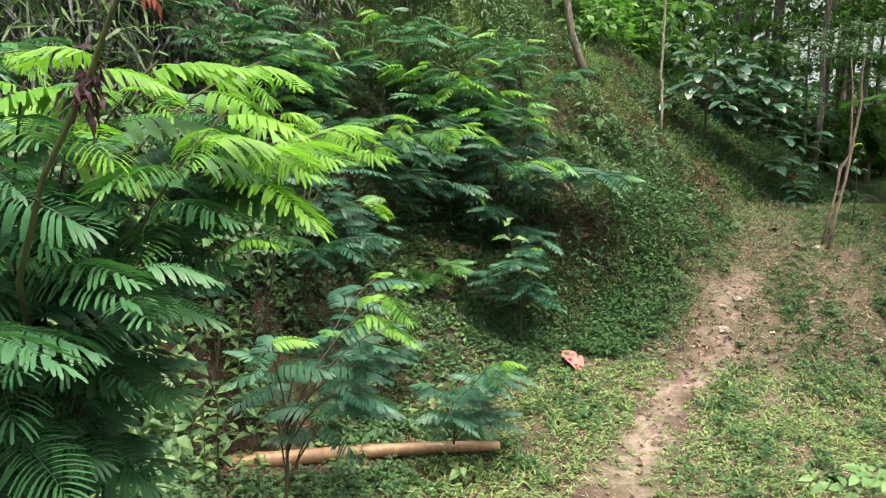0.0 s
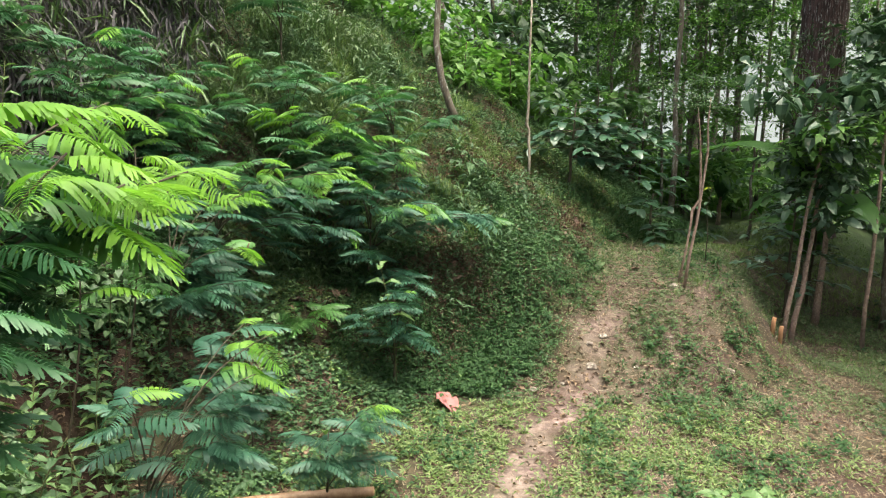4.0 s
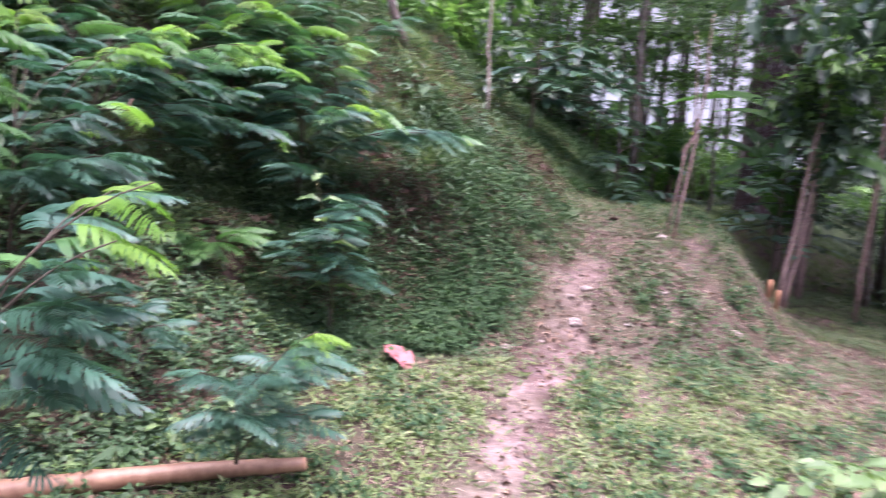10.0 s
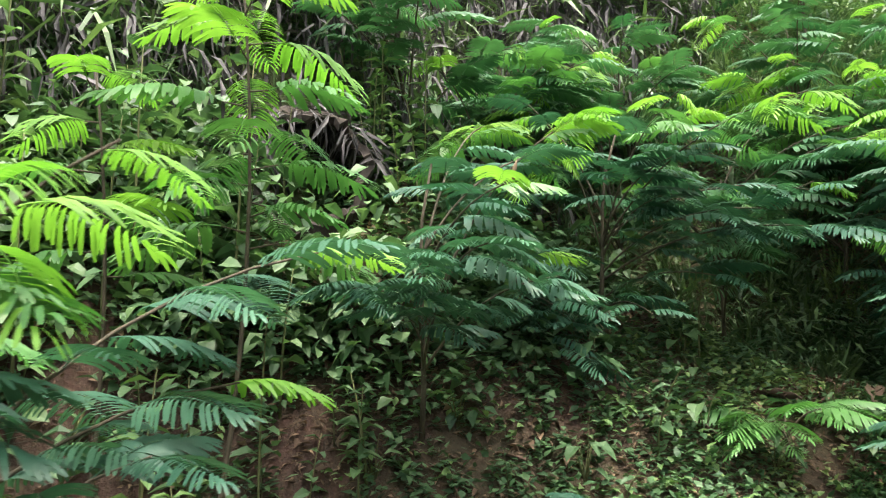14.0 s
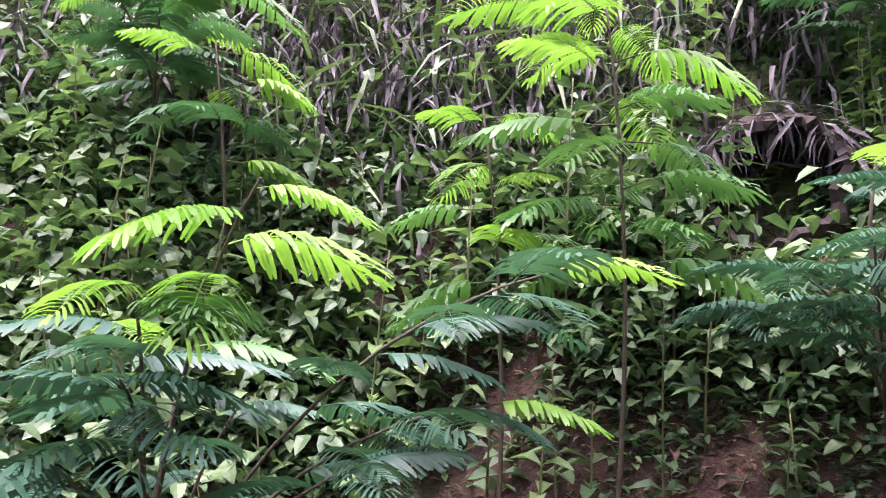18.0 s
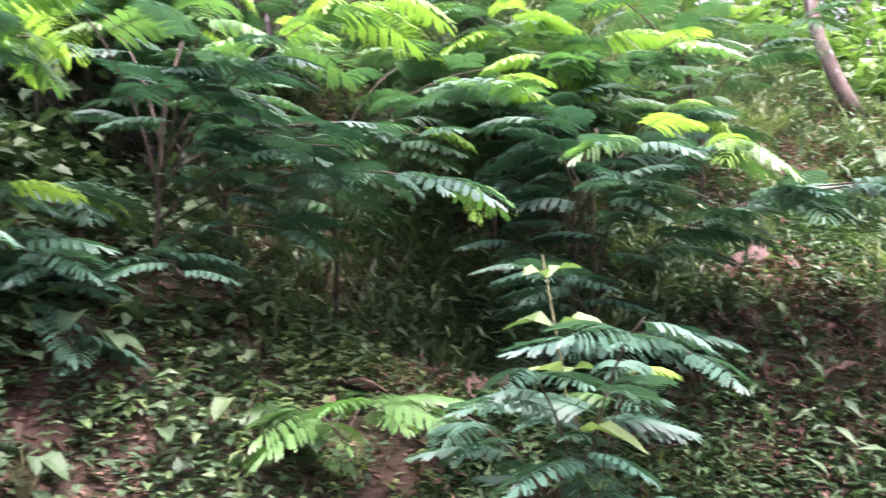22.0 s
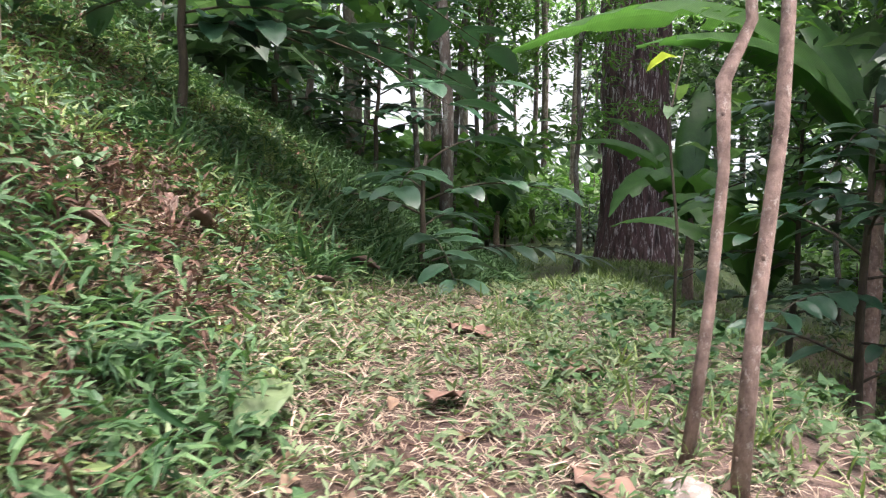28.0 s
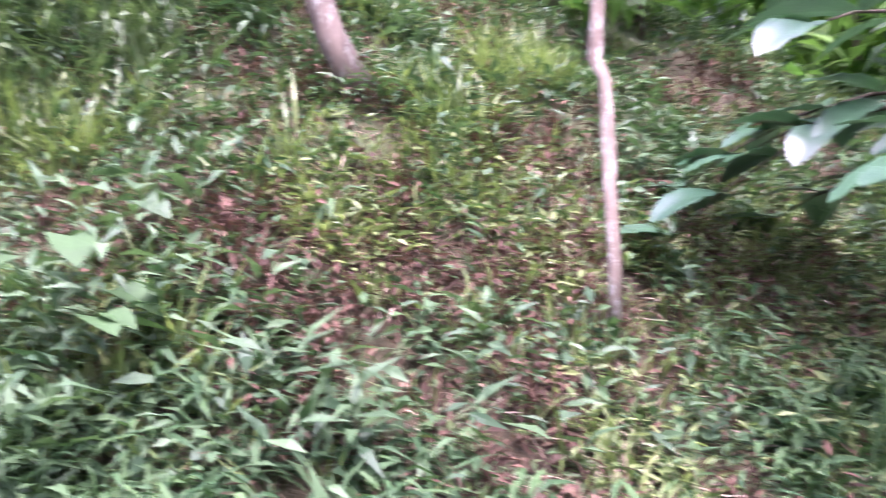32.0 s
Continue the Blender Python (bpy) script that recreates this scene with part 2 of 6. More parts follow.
# ---- shape of the land ----
# stations along the path: y, path x, path z, flat to the left, first rise, further rise, flat to the right, fall to the right
STATIONS = [
    (-40, 0.0, 2.2, 1.6, 0.40, 0.50, 2.0, 0.30),
    (-2, 0.0, 1.95, 1.3, 0.40, 0.80, 1.6, 0.30),
    (0.0, 0.0, 1.82, 1.3, 0.40, 0.80, 1.5, 0.45),
    (1.3, -0.2, 1.02, 1.3, 0.45, 0.90, 1.5, 0.40),
    (2.7, -0.1, 0.42, 1.5, 0.60, 1.10, 1.5, 0.25),
    (4.2, 0.2, 0.08, 1.8, 0.75, 1.25, 1.4, 0.13),
    (5.7, 0.55, 0.0, 3.35, 2.1, 1.30, 1.2, 0.10),
    (6.6, 0.85, -0.01, 2.85, 1.4, 1.25, 1.2, 0.09),
    (7.8, 1.25, -0.02, 2.2, 0.78, 1.30, 1.2, 0.08),
    (9.2, 1.90, 0.06, 2.3, 0.86, 0.65, 1.1, 0.26),
    (10.0, 2.30, 0.40, 1.5, 0.42, 0.05, 1.1, 0.45),
    (10.6, 2.60, 0.68, 0.7, 0.62, -0.16, 1.1, 0.65),
    (11.3, 3.00, 0.95, 0.6, 0.55, 0.05, 1.1, 0.80),
    (12.7, 3.40, 1.08, 0.45, 0.66, 0.42, 1.2, 0.75),
    (14.0, 3.95, 1.06, 0.35, 0.70, 0.62, 1.0, 0.60),
    (15.5, 5.00, 0.82, 0.40, 0.80, 0.62, 0.9, 0.50),
    (17.0, 6.30, 0.60, 0.5, 0.78, 0.66, 0.9, 0.35),
    (22.0, 9.10, 0.38, 1.2, 0.50, 0.40, 2.4, 0.30),
    (60.0, 22.0, 0.0, 8.0, 0.15, 0.10, 8.0, 0.10),
]
ST = np.array(STATIONS, float)


def profile(y):
    return [np.interp(y, ST[:, 0], ST[:, k]) for k in range(1, 8)]


def hills(x, y):
    """Height of the bare land."""
    x, y = np.asarray(x, float), np.asarray(y, float)
    xc, zc, wl, s1, s2, wr, sr = profile(y)
    d = xc - x
    soft = lambda v: 0.5 * (v + np.sqrt(v * v + 0.03))
    left = soft(d - wl)
    rise = s1 * np.minimum(left, 1.2) + s2 * np.clip(left - 1.2, 0, 2.0) + np.maximum(s2, np.interp(y, [0.0, 3.0, 9.0, 11.5, 15.0, 18.0, 30.0], [0.9, 1.6, 1.5, 0.8, 0.5, 0.4, 0.15])) * soft(left - 3.2)
    cap = 12.0 + 0 * rise
    rise = cap * np.tanh(rise / cap)
    right = soft(-d - wr)
    low = np.minimum(zc, -0.05) - 0.09 * np.clip(-d - 1.0, 0, 14)
    fall = np.maximum(zc - sr * right, low - 0 * zc)
    k = np.clip(right, 0, 1)
    z = zc + rise
    z = np.where(d < 0, zc * (1 - k) + fall * k, z)
    bumps = 0.05 * np.sin(1.9 * x + 0.7 * y) * np.sin(1.3 * y - 0.8 * x) + 0.025 * np.sin(5.1 * x - 2.2 * y + 1) * np.sin(4.3 * y + 1.7 * x)
    lumps = 0.10 * np.sin(3.7 * x + 1.9 * y + np.sin(2.3 * y)) * np.sin(3.1 * y - 1.4 * x + np.sin(2.9 * x)) * np.clip((d - 2.2) / 1.0, 0, 1) * np.clip((y - 9.6) / 1.2, 0, 1)
    return z + lumps + bumps * np.clip(np.abs(d) - 0.3, 0.15, 1.2)


XS = np.concatenate([-np.geomspace(320, 9.2, 26), np.arange(-9, 14.01, 0.12), np.geomspace(14.3, 320, 26)])
YS = np.concatenate([-np.geomspace(320, 4.2, 22), np.arange(-4, 24.01, 0.12), np.geomspace(24.4, 320, 26)])
GX, GY = np.meshgrid(XS, YS)
GZ = hills(GX, GY)
# a dark hollow dug into the steep bank
GZ -= 0.5 * np.exp(-(((GX + 3.55) / 0.36) ** 2 + ((GY - 7.58) / 0.34) ** 2) ** 2)
for _ in range(3):
    GZ[1:-1, 1:-1] = (GZ[1:-1, 1:-1] * 4 + GZ[:-2, 1:-1] + GZ[2:, 1:-1] + GZ[1:-1, :-2] + GZ[1:-1, 2:]) / 8


def height(x, y):
    """Height of the ground sheet."""
    x, y = np.asarray(x, float), np.asarray(y, float)
    i = np.clip(np.searchsorted(XS, x) - 1, 0, len(XS) - 2)
    j = np.clip(np.searchsorted(YS, y) - 1, 0, len(YS) - 2)
    u, v = np.clip((x - XS[i]) / (XS[i + 1] - XS[i]), 0, 1), np.clip((y - YS[j]) / (YS[j + 1] - YS[j]), 0, 1)
    return (GZ[j, i] * (1 - u) + GZ[j, i + 1] * u) * (1 - v) + (GZ[j + 1, i] * (1 - u) + GZ[j + 1, i + 1] * u) * v


def offpath(x, y):
    """How far a place lies to the left of the path's middle."""
    return np.interp(y, ST[:, 0], ST[:, 1]) - x


# ---- mesh tools ----
def quick_mesh(name, V, F, mat=None, smooth=False):
    """A mesh from arrays of corners and of faces that all have the same number of corners."""
    V, F = np.asarray(V, np.float32), np.asarray(F, np.int32)
    me = bpy.data.meshes.new(name)
    me.vertices.add(len(V))
    me.vertices.foreach_set("co", V.ravel())
    me.loops.add(F.size)
    me.loops.foreach_set("vertex_index", F.ravel())
    me.polygons.add(len(F))
    me.polygons.foreach_set("loop_start", np.arange(0, F.size, F.shape[1], dtype=np.int32))
    me.polygons.foreach_set("use_smooth", np.full(len(F), smooth))
    me.update(calc_edges=True)
    if mat:
        me.materials.append(mat)
    return me


def turns(yaw, pitch, roll):
    """Turns that lay +y along the heading, raise it by pitch and tip it by roll; one 3x3 for each."""
    cy, sy, cp, sp, cr, sr = np.cos(yaw), np.sin(yaw), np.cos(pitch), np.sin(pitch), np.cos(roll), np.sin(roll)
    z, o = np.zeros_like(cy), np.ones_like(cy)
    Rz = np.stack([cy, -sy, z, sy, cy, z, z, z, o], -1).reshape(-1, 3, 3)
    Rx = np.stack([o, z, z, z, cp, -sp, z, sp, cp], -1).reshape(-1, 3, 3)
    Ry = np.stack([cr, z, sr, z, o, z, -sr, z, cr], -1).reshape(-1, 3, 3)
    return Rz @ Rx @ Ry


def swarm(V, F, M, P):
    """Copies of one shape, turned and scaled by M and moved to P, as one set of arrays."""
    V, F = np.asarray(V, float), np.asarray(F, int)
    out = np.einsum("nij,vj->nvi", M, V) + P[:, None, :]
    faces = F[None] + (np.arange(len(P)) * len(V))[:, None, None]
    return out.reshape(-1, 3), faces.reshape(-1, F.shape[1])


def joined(*sets):
    V, F, n = [], [], 0
    for v, f in sets:
        V.append(v), F.append(np.asarray(f) + n)
        n += len(v)
    return np.concatenate(V), np.concatenate(F)


def blade(w=0.3, fold=0.12, droop=0.25, a=0.4, b=0.75):
    """A leaf one long along +y: folded at the midrib, drooping to its tip. Quads."""
    V = [(0, 0, 0), (0, a, 0.05), (0, b, 0.0 - droop * 0.35), (0, 1, -droop)]
    V += [(-w / 2, a, 0.05 + fold * w * 2), (-w / 2 * 0.72, b, -droop * 0.35 + fold * w), (w / 2, a, 0.05 + fold * w * 2), (w / 2 * 0.72, b, -droop * 0.35 + fold * w)]
    F = [(0, 1, 4, 4), (1, 2, 5, 4), (2, 3, 5, 5), (0, 6, 1, 1), (1, 6, 7, 2), (2, 7, 3, 3)]
    T = []
    for f in F:
        T.append((f[0], f[1], f[2]))
        if f[3] != f[2]:
            T.append((f[0], f[2], f[3]))
    return np.array(V), np.array(T)


BROAD = (np.array([(0, 0, 0), (-0.26, 0.42, 0.07), (0, 0.5, 0.02), (0, 1, -0.2), (0.26, 0.42, 0.07)]), np.array([(0, 2, 1), (1, 2, 3), (0, 4, 2), (2, 4, 3)]))
OVATE = (np.array([(0, 0, 0), (-0.29, 0.36, 0.015), (0, 0.45, -0.02), (0, 1, -0.16), (0.29, 0.36, 0.015)]), np.array([(0, 2, 1), (1, 2, 3), (0, 4, 2), (2, 4, 3)]))
SPEAR = (np.array([(0, 0, 0), (-0.125, 0.38, 0.04), (0, 0.42, 0.015), (0, 1, -0.22), (0.125, 0.38, 0.04)]), np.array([(0, 2, 1), (1, 2, 3), (0, 4, 2), (2, 4, 3)]))
WIDE = (np.array([(0, 0, 0), (-0.27, 0.45, 0.08), (0, 1, -0.15), (0.27, 0.45, 0.08)]), np.array([(0, 2, 1), (0, 3, 2)]))
DIAMOND = (np.array([(0, 0, 0), (-0.17, 0.45, 0.05), (0, 1, -0.1), (0.17, 0.45, 0.05)]), np.array([(0, 2, 1), (0, 3, 2)]))
WISP = (np.array([(-0.022, 0, 0), (0.022, 0, 0), (0.032, 0.45, 0.05), (0, 1, -0.12), (-0.032, 0.45, 0.05)]), np.array([(0, 1, 2), (0, 2, 4), (4, 2, 3)]))
SLIVER = (np.array([(-0.035, 0, 0), (0.035, 0, 0), (0.03, 0.55, 0.06), (0, 1, -0.06), (-0.03, 0.55, 0.06)]), np.array([(0, 1, 2), (0, 2, 4), (4, 2, 3)]))


def tube(pts, radii, sides=7):
    """A tapered tube along points, closed at both ends. Quads."""
    pts = [Vector(p) for p in pts]
    V, F = [], []
    for i, (p, r) in enumerate(zip(pts, radii)):
        way = (pts[min(i + 1, len(pts) - 1)] - pts[max(i - 1, 0)]).normalized()
        side = way.cross(Vector((0.13, 1, 0.07))).normalized()
        up = side.cross(way)
        for k in range(sides):
            a = 2 * math.pi * k / sides
            V.append(p + (side * math.cos(a) + up * math.sin(a)) * r)
    for i in range(len(pts) - 1):
        for k in range(sides):
            q = (k + 1) % sides
            F.append((i * sides + k, i * sides + q, (i + 1) * sides + q, (i + 1) * sides + k))
    n = len(V)
    V += [pts[0], pts[-1]]
    last = (len(pts) - 1) * sides
    for k in range(sides):
        q = (k + 1) % sides
        F += [(n, q, k, k), (n + 1, last + k, last + q, last + q)]
    return V, F


def solid(name, V, F, mat, smooth=True):
    """A mesh from lists; a face that repeats its last corner is a triangle."""
    me = bpy.data.meshes.new(name)
    me.from_pydata([tuple(v) for v in V], [], [f[:3] if len(f) == 4 and f[2] == f[3] else f for f in F])
    if smooth:
        me.polygons.foreach_set("use_smooth", [True] * len(me.polygons))
    me.materials.append(mat)
    return me


def bend(a, b, sag=0.15, n=6, side=(0, 0, 1)):
    """Points on an arch from a to b that bulges by sag of its length."""
    a, b, s = Vector(a), Vector(b), Vector(side)
    return [a.lerp(b, i / (n - 1)) + s * (sag * (b - a).length * 4 * (i / (n - 1)) * (1 - i / (n - 1))) for i in range(n)]


def thing(name, label, category, place=(0, 0, 0), group="", kind=""):
    ob = new(name)
    ob.location = place
    ob.empty_display_size = 0.1
    return tagged(ob, label, category, group, kind)


def part(name, me, parent, label="", m=None):
    ob = new(name, me)
    ob.parent = parent
    if m is not None:
        ob.matrix_basis = m
    return tagged(ob, label) if label else ob


def stuff(name, me, label, category):
    return tagged(new(name, me), label, category, kind="stuff")


def ground_at(x, y, lift=0.0):
    return Vector((x, y, float(height(x, y)) + lift))


rng = np.random.default_rng(7)

# ---- ground ----
nx, ny = len(XS), len(YS)
idx = np.arange(nx * ny).reshape(ny, nx)
faces = np.stack([idx[:-1, :-1], idx[:-1, 1:], idx[1:, 1:], idx[1:, :-1]], -1).reshape(-1, 4)
land = quick_mesh("ground", np.stack([GX, GY, GZ], -1).reshape(-1, 3), faces, SOIL, True)
off = offpath(GX, GY)
wander = 0.08 * np.sin(GY * 2.3) + 0.05 * np.sin(GY * 5.7 + 1)
worn = np.clip(1.35 - np.abs(off + wander) / (0.30 + 0.08 * np.sin(GY * 3.1)), 0, 1) * (GY > 3) * np.clip(11.3 - GY, 0, 1)
worn = worn * np.clip(0.62 + 0.6 * np.sin(GX * 9.1 + 2.0 * np.sin(GY * 2.7)) * np.sin(GY * 6.3 + GX * 3.0), 0.1, 1)
worn = np.maximum(worn, 0.25 * np.clip(1.2 - np.abs(off + 0.9) / 0.8, 0, 1) * (GY > 3) * (GY < 14))
att = land.attributes.new("worn", "FLOAT", "POINT")
att.data.foreach_set("value", worn.astype(np.float32).ravel())
cover = np.clip((np.maximum(-off - 5.5, np.maximum(GY - 17, off - 4.6)) + 1.5 * np.sin(GX * 1.3) * np.sin(GY)) / 3.0, 0, 1)
cover = np.maximum(cover, np.clip((off - 1.6) / 1.2, 0, 0.75) * np.clip((GY - 9.6) / 1.0, 0, 1) * (1 - np.exp(-(((off - 2.45) / 0.75) ** 2 + ((GY - 13.9) / 1.4) ** 2))) * np.clip(0.6 + 0.5 * np.sin(GX * 3.1) * np.sin(GY * 2.7 + GX), 0, 1))
att = land.attributes.new("cover", "FLOAT", "POINT")
att.data.foreach_set("value", cover.astype(np.float32).ravel())
ground = tagged(new("ground", land), "reddish brown forest soil with leaf litter and a worn footpath", "ground", kind="structure")


# ---- plants: builders ----
def frond_mesh(name, mat, pairs=12, length=0.34, reach=0.15, width=0.022, droop=0.2, hang=0.3):
    """A feathery compound leaf along +y: a thin rachis with pairs of strap-like, round-tipped pinnae that arch down, the last ones fanned forward."""
    V, F = [], []
    mid = lambda s: Vector((0, length * s, 0.10 * length * math.sin(math.pi * s * 0.8) - droop * length * s * s))
    steps = [0.0] + [0.14 + 0.86 * i / (pairs - 1) for i in range(pairs)]
    for s in steps:
        p, r = mid(s), 0.0026 * (1 - 0.6 * s)
        V += [p + Vector((-r, 0, 0)), p + Vector((r, 0, 0)), p + Vector((0, 0, r * 1.6))]
    for i in range(pairs):
        for k in range(3):
            F.append((i * 3 + k, i * 3 + (k + 1) % 3, i * 3 + 3 + (k + 1) % 3, i * 3 + 3 + k))
    for i, s in enumerate(steps[1:]):
        p = mid(s)
        grow = reach * (0.60 + 0.40 * math.sin(math.pi * min(1, 0.15 + s * 0.72))) * (1.0 if s < 0.85 else 1.0 - 1.5 * (s - 0.85))
        for sgn in (-1, 1):
            phi = 0.10 + 0.28 * s + 0.85 * max(0.0, (s - 0.7) / 0.3) ** 1.6 + 0.06 * math.sin(i * 2.1 + sgn)
            c, n = math.cos(phi), math.sin(phi)
            root = 3 * (i + 1) + (sgn > 0)
            n0 = len(V)
            for u, wide in ((0.06, 0.5), (0.32, 0.95), (0.62, 1.05), (0.88, 0.95), (1.0, 0.45)):
                q = p + Vector((sgn * c * grow * u, n * grow * u + 0.10 * grow * u * u, 0.07 * grow * math.sin(math.pi * u) - hang * grow * u * u * (1.15 - 0.3 * math.cos(i * 1.7 + sgn))))
                w = width * wide * (1 - 0.25 * max(0, s - 0.8) / 0.2) / 2
                side = Vector((-sgn * n * w, c * w, 0.3 * w))
                V += [q - side, q + side]
            F.append((root, n0, n0 + 1, n0 + 1) if sgn > 0 else (root, n0 + 1, n0, n0))
            for j in range(4):
                a = n0 + 2 * j
                F.append((a, a + 2, a + 3, a + 1) if sgn > 0 else (a, a + 1, a + 3, a + 2))
    return solid(name, V, F, mat)


FRONDS = {}
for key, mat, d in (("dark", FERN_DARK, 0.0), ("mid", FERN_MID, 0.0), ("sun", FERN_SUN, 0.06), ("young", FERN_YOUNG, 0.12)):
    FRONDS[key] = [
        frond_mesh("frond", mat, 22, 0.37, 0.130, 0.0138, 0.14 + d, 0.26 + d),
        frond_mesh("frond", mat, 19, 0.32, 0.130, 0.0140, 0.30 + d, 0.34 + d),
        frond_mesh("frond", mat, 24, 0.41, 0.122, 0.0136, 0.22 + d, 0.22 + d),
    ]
CURL = [frond_mesh("frond", FERN_YOUNG, 15, 0.22, 0.07, 0.0105, 0.75, 0.9)]


def feather_shrub(base, sprays, label, tone="mid", top="young", step=0.10, size=1.0, start=0.2, seed=1, lean=0.12, fill=None, fork=0.3):
    """A shrub of arching twigs set with feathery fronds; each spray: where its twig ends, and how much of it is young
    or sun-tinted growth.
    """
    r = random.Random(seed)
    base = ground_at(*base, -0.03)
    shrub = thing("feathery_shrub", label, "shrub", base, "feathery shrubs")
    sprays = list(sprays)
    if fill:
        n, (cx, cy, cz), (rx, ry, rz) = fill
        sprays += [((cx + r.uniform(-rx, rx), cy + r.uniform(-ry, ry), cz + r.uniform(-rz, rz)), 0.0) for _ in range(n)]
    low = min(s[0][2] for s in sprays) - base.z
    high = max(s[0][2] for s in sprays) - base.z
    side = Vector((sum(s[0][0] for s in sprays) / len(sprays) - base.x, sum(s[0][1] for s in sprays) / len(sprays) - base.y, 0)) * 0.35
    spine = [Vector((0, 0, 0)).lerp(side, u * u) + Vector((0.03 * math.sin(5 * u), 0.03 * math.cos(4 * u) - 0.03, high * 0.75 * u)) for u in (0, 0.2, 0.4, 0.6, 0.8, 1.0)]
    part("trunk", solid("trunk", *tube(spine, [0.017 * size, 0.015 * size, 0.013 * size, 0.011 * size, 0.009 * size, 0.006 * size], 7), TWIG), shrub)
    for tip, young in sprays:
        end = Vector(tip) - base
        u = max(0.03, min(0.9, (end.z * (fork + 0.4 * r.random())) / (high * 0.75))) * 5
        root = spine[int(u)].lerp(spine[int(u) + 1], u - int(u))
        out = Vector((end.x, end.y, 0))
        pts = bend(root, end, lean, 9, (-out.normalized() * 0.35 + Vector((0, 0, 1))) if out.length > 0.2 else Vector((0.3, 0.2, 0.2)))
        rad = [0.006 * size * (1 - 0.8 * i / 8) + 0.002 for i in range(9)]
        stem = part("stem", solid("stem", *tube(pts, rad, 6), TWIG), shrub)
        length = (end - root).length + 0.1
        count = max(5, int(length * (1 - start) / (step * size)))
        turn = r.random() * 6.3
        for k in range(count):
            s = start + (1 - start) * (k + 0.6) / count
            i = min(7, int(s * 8))
            p = pts[i].lerp(pts[i + 1], s * 8 - i)
            way = (pts[i + 1] - pts[i]).normalized()
            turn += 2.4 + r.uniform(-0.4, 0.4)
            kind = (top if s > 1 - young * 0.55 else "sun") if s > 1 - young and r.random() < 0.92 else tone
            head = math.atan2(-way.x, way.y) + math.sin(turn) * 1.25 + r.uniform(-0.3, 0.3)
            if abs(way.z) > 0.75:
                head = turn
            pitch = r.uniform(-0.28, 0.18) + 0.15 * way.z
            scale = size * r.uniform(0.75, 1.12) * (0.75 if s > 0.93 else 1)
            m = Matrix.Translation(p) @ Euler((pitch, r.uniform(-0.28, 0.28), head)).to_matrix().to_4x4() @ Matrix.Scale(scale, 4)
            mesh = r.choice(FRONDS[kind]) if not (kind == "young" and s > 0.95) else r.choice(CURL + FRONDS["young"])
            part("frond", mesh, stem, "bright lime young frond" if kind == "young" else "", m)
    return shrub


def leaf_cluster(n, V, F, size, spread, tall, seed, up=0.3, flat=0.35):
    """Arrays for n leaves on a rounded, uneven clump."""
    g = np.random.default_rng(seed)
    a, rr, h = g.uniform(0, 2 * np.pi, n), np.sqrt(g.uniform(0, 1, n)), g.uniform(0.05, 1, n)
    lump = 1 + 0.3 * np.sin(3 * a + seed) + 0.2 * np.sin(5 * a + 2 * seed + 6 * h)
    P = np.stack([np.cos(a) * rr * spread * lump, np.sin(a) * rr * spread * lump, tall * h * (1 - 0.35 * rr)], -1)
    yaw = a - np.pi / 2 + g.normal(0, 0.7, n)
    M = turns(yaw, g.normal(up, 0.45, n), g.normal(0, flat, n)) * (size * g.uniform(0.6, 1.2, n))[:, None, None]
    return swarm(V, F, M, P)


def sprig(seed, tall, nodes, size, mat, w=0.48):
    """Upright herb: a stem and pairs of pointed leaves, smaller to the top. Meshes of stem and leaves."""
    g = np.random.default_rng(seed)
    lean = g.normal(0, 0.12, 2)
    stem = tube([(lean[0] * tall * s * s, lean[1] * tall * s * s, tall * s) for s in np.linspace(0, 1, 5)], [0.006, 0.005, 0.004, 0.003, 0.002], 5)
    P, Y, T, S = [], [], [], []
    for k in range(nodes):
        s = 0.3 + 0.7 * (k + 0.5) / nodes
        a = k * 1.57 + g.uniform(-0.4, 0.4)
        for b in (0, math.pi):
            P.append((lean[0] * tall * s * s, lean[1] * tall * s * s, tall * s))
            Y.append(a + b + g.uniform(-0.3, 0.3)), T.append(0.15 + 0.5 * max(0, s - 0.75) * 4 * 0.5 + g.uniform(-0.25, 0.25))
            S.append(size * (1.15 - 0.6 * s) * g.uniform(0.8, 1.15))
    V, F = blade(w, 0.12, 0.2)
    M = turns(np.array(Y), np.array(T), g.normal(0, 0.25, len(Y))) * np.array(S)[:, None, None]
    return solid("stem", *stem, STEMGREEN), quick_mesh("leaves", *swarm(V, F, M, np.array(P)), mat)


def pick(n, x0, x1, y0, y1):
    return np.stack([rng.uniform(x0, x1, n), rng.uniform(y0, y1, n)], -1)


def carpet(xy, V, F, per, size, tall, pitch, mat, name, label, category, spread=0.04, vary=0.35):
    """Low growth: at each place some leaves round a short stem, all in one mesh."""
    n = len(xy)
    xy = np.repeat(xy, per, 0)
    a = rng.uniform(0, 2 * np.pi, len(xy))
    h = rng.uniform(0.1, 1.0, len(xy)) * np.repeat(tall * rng.uniform(0.5, 1.2, n), per)
    r = spread * rng.uniform(0.0, 1.0, len(xy))
    x, y = xy[:, 0] - np.sin(a) * r, xy[:, 1] + np.cos(a) * r
    P = np.stack([x, y, height(x, y) + h], -1)
    M = turns(a, rng.normal(pitch, vary, len(a)), rng.normal(0, 0.35, len(a))) * (size * rng.uniform(0.55, 1.25, len(a)))[:, None, None]
    return stuff(name, quick_mesh(name, *swarm(V, F, M, P), mat), label, category)


def thin_out(xy, keep):
    return xy[rng.uniform(0, 1, len(xy)) < keep]


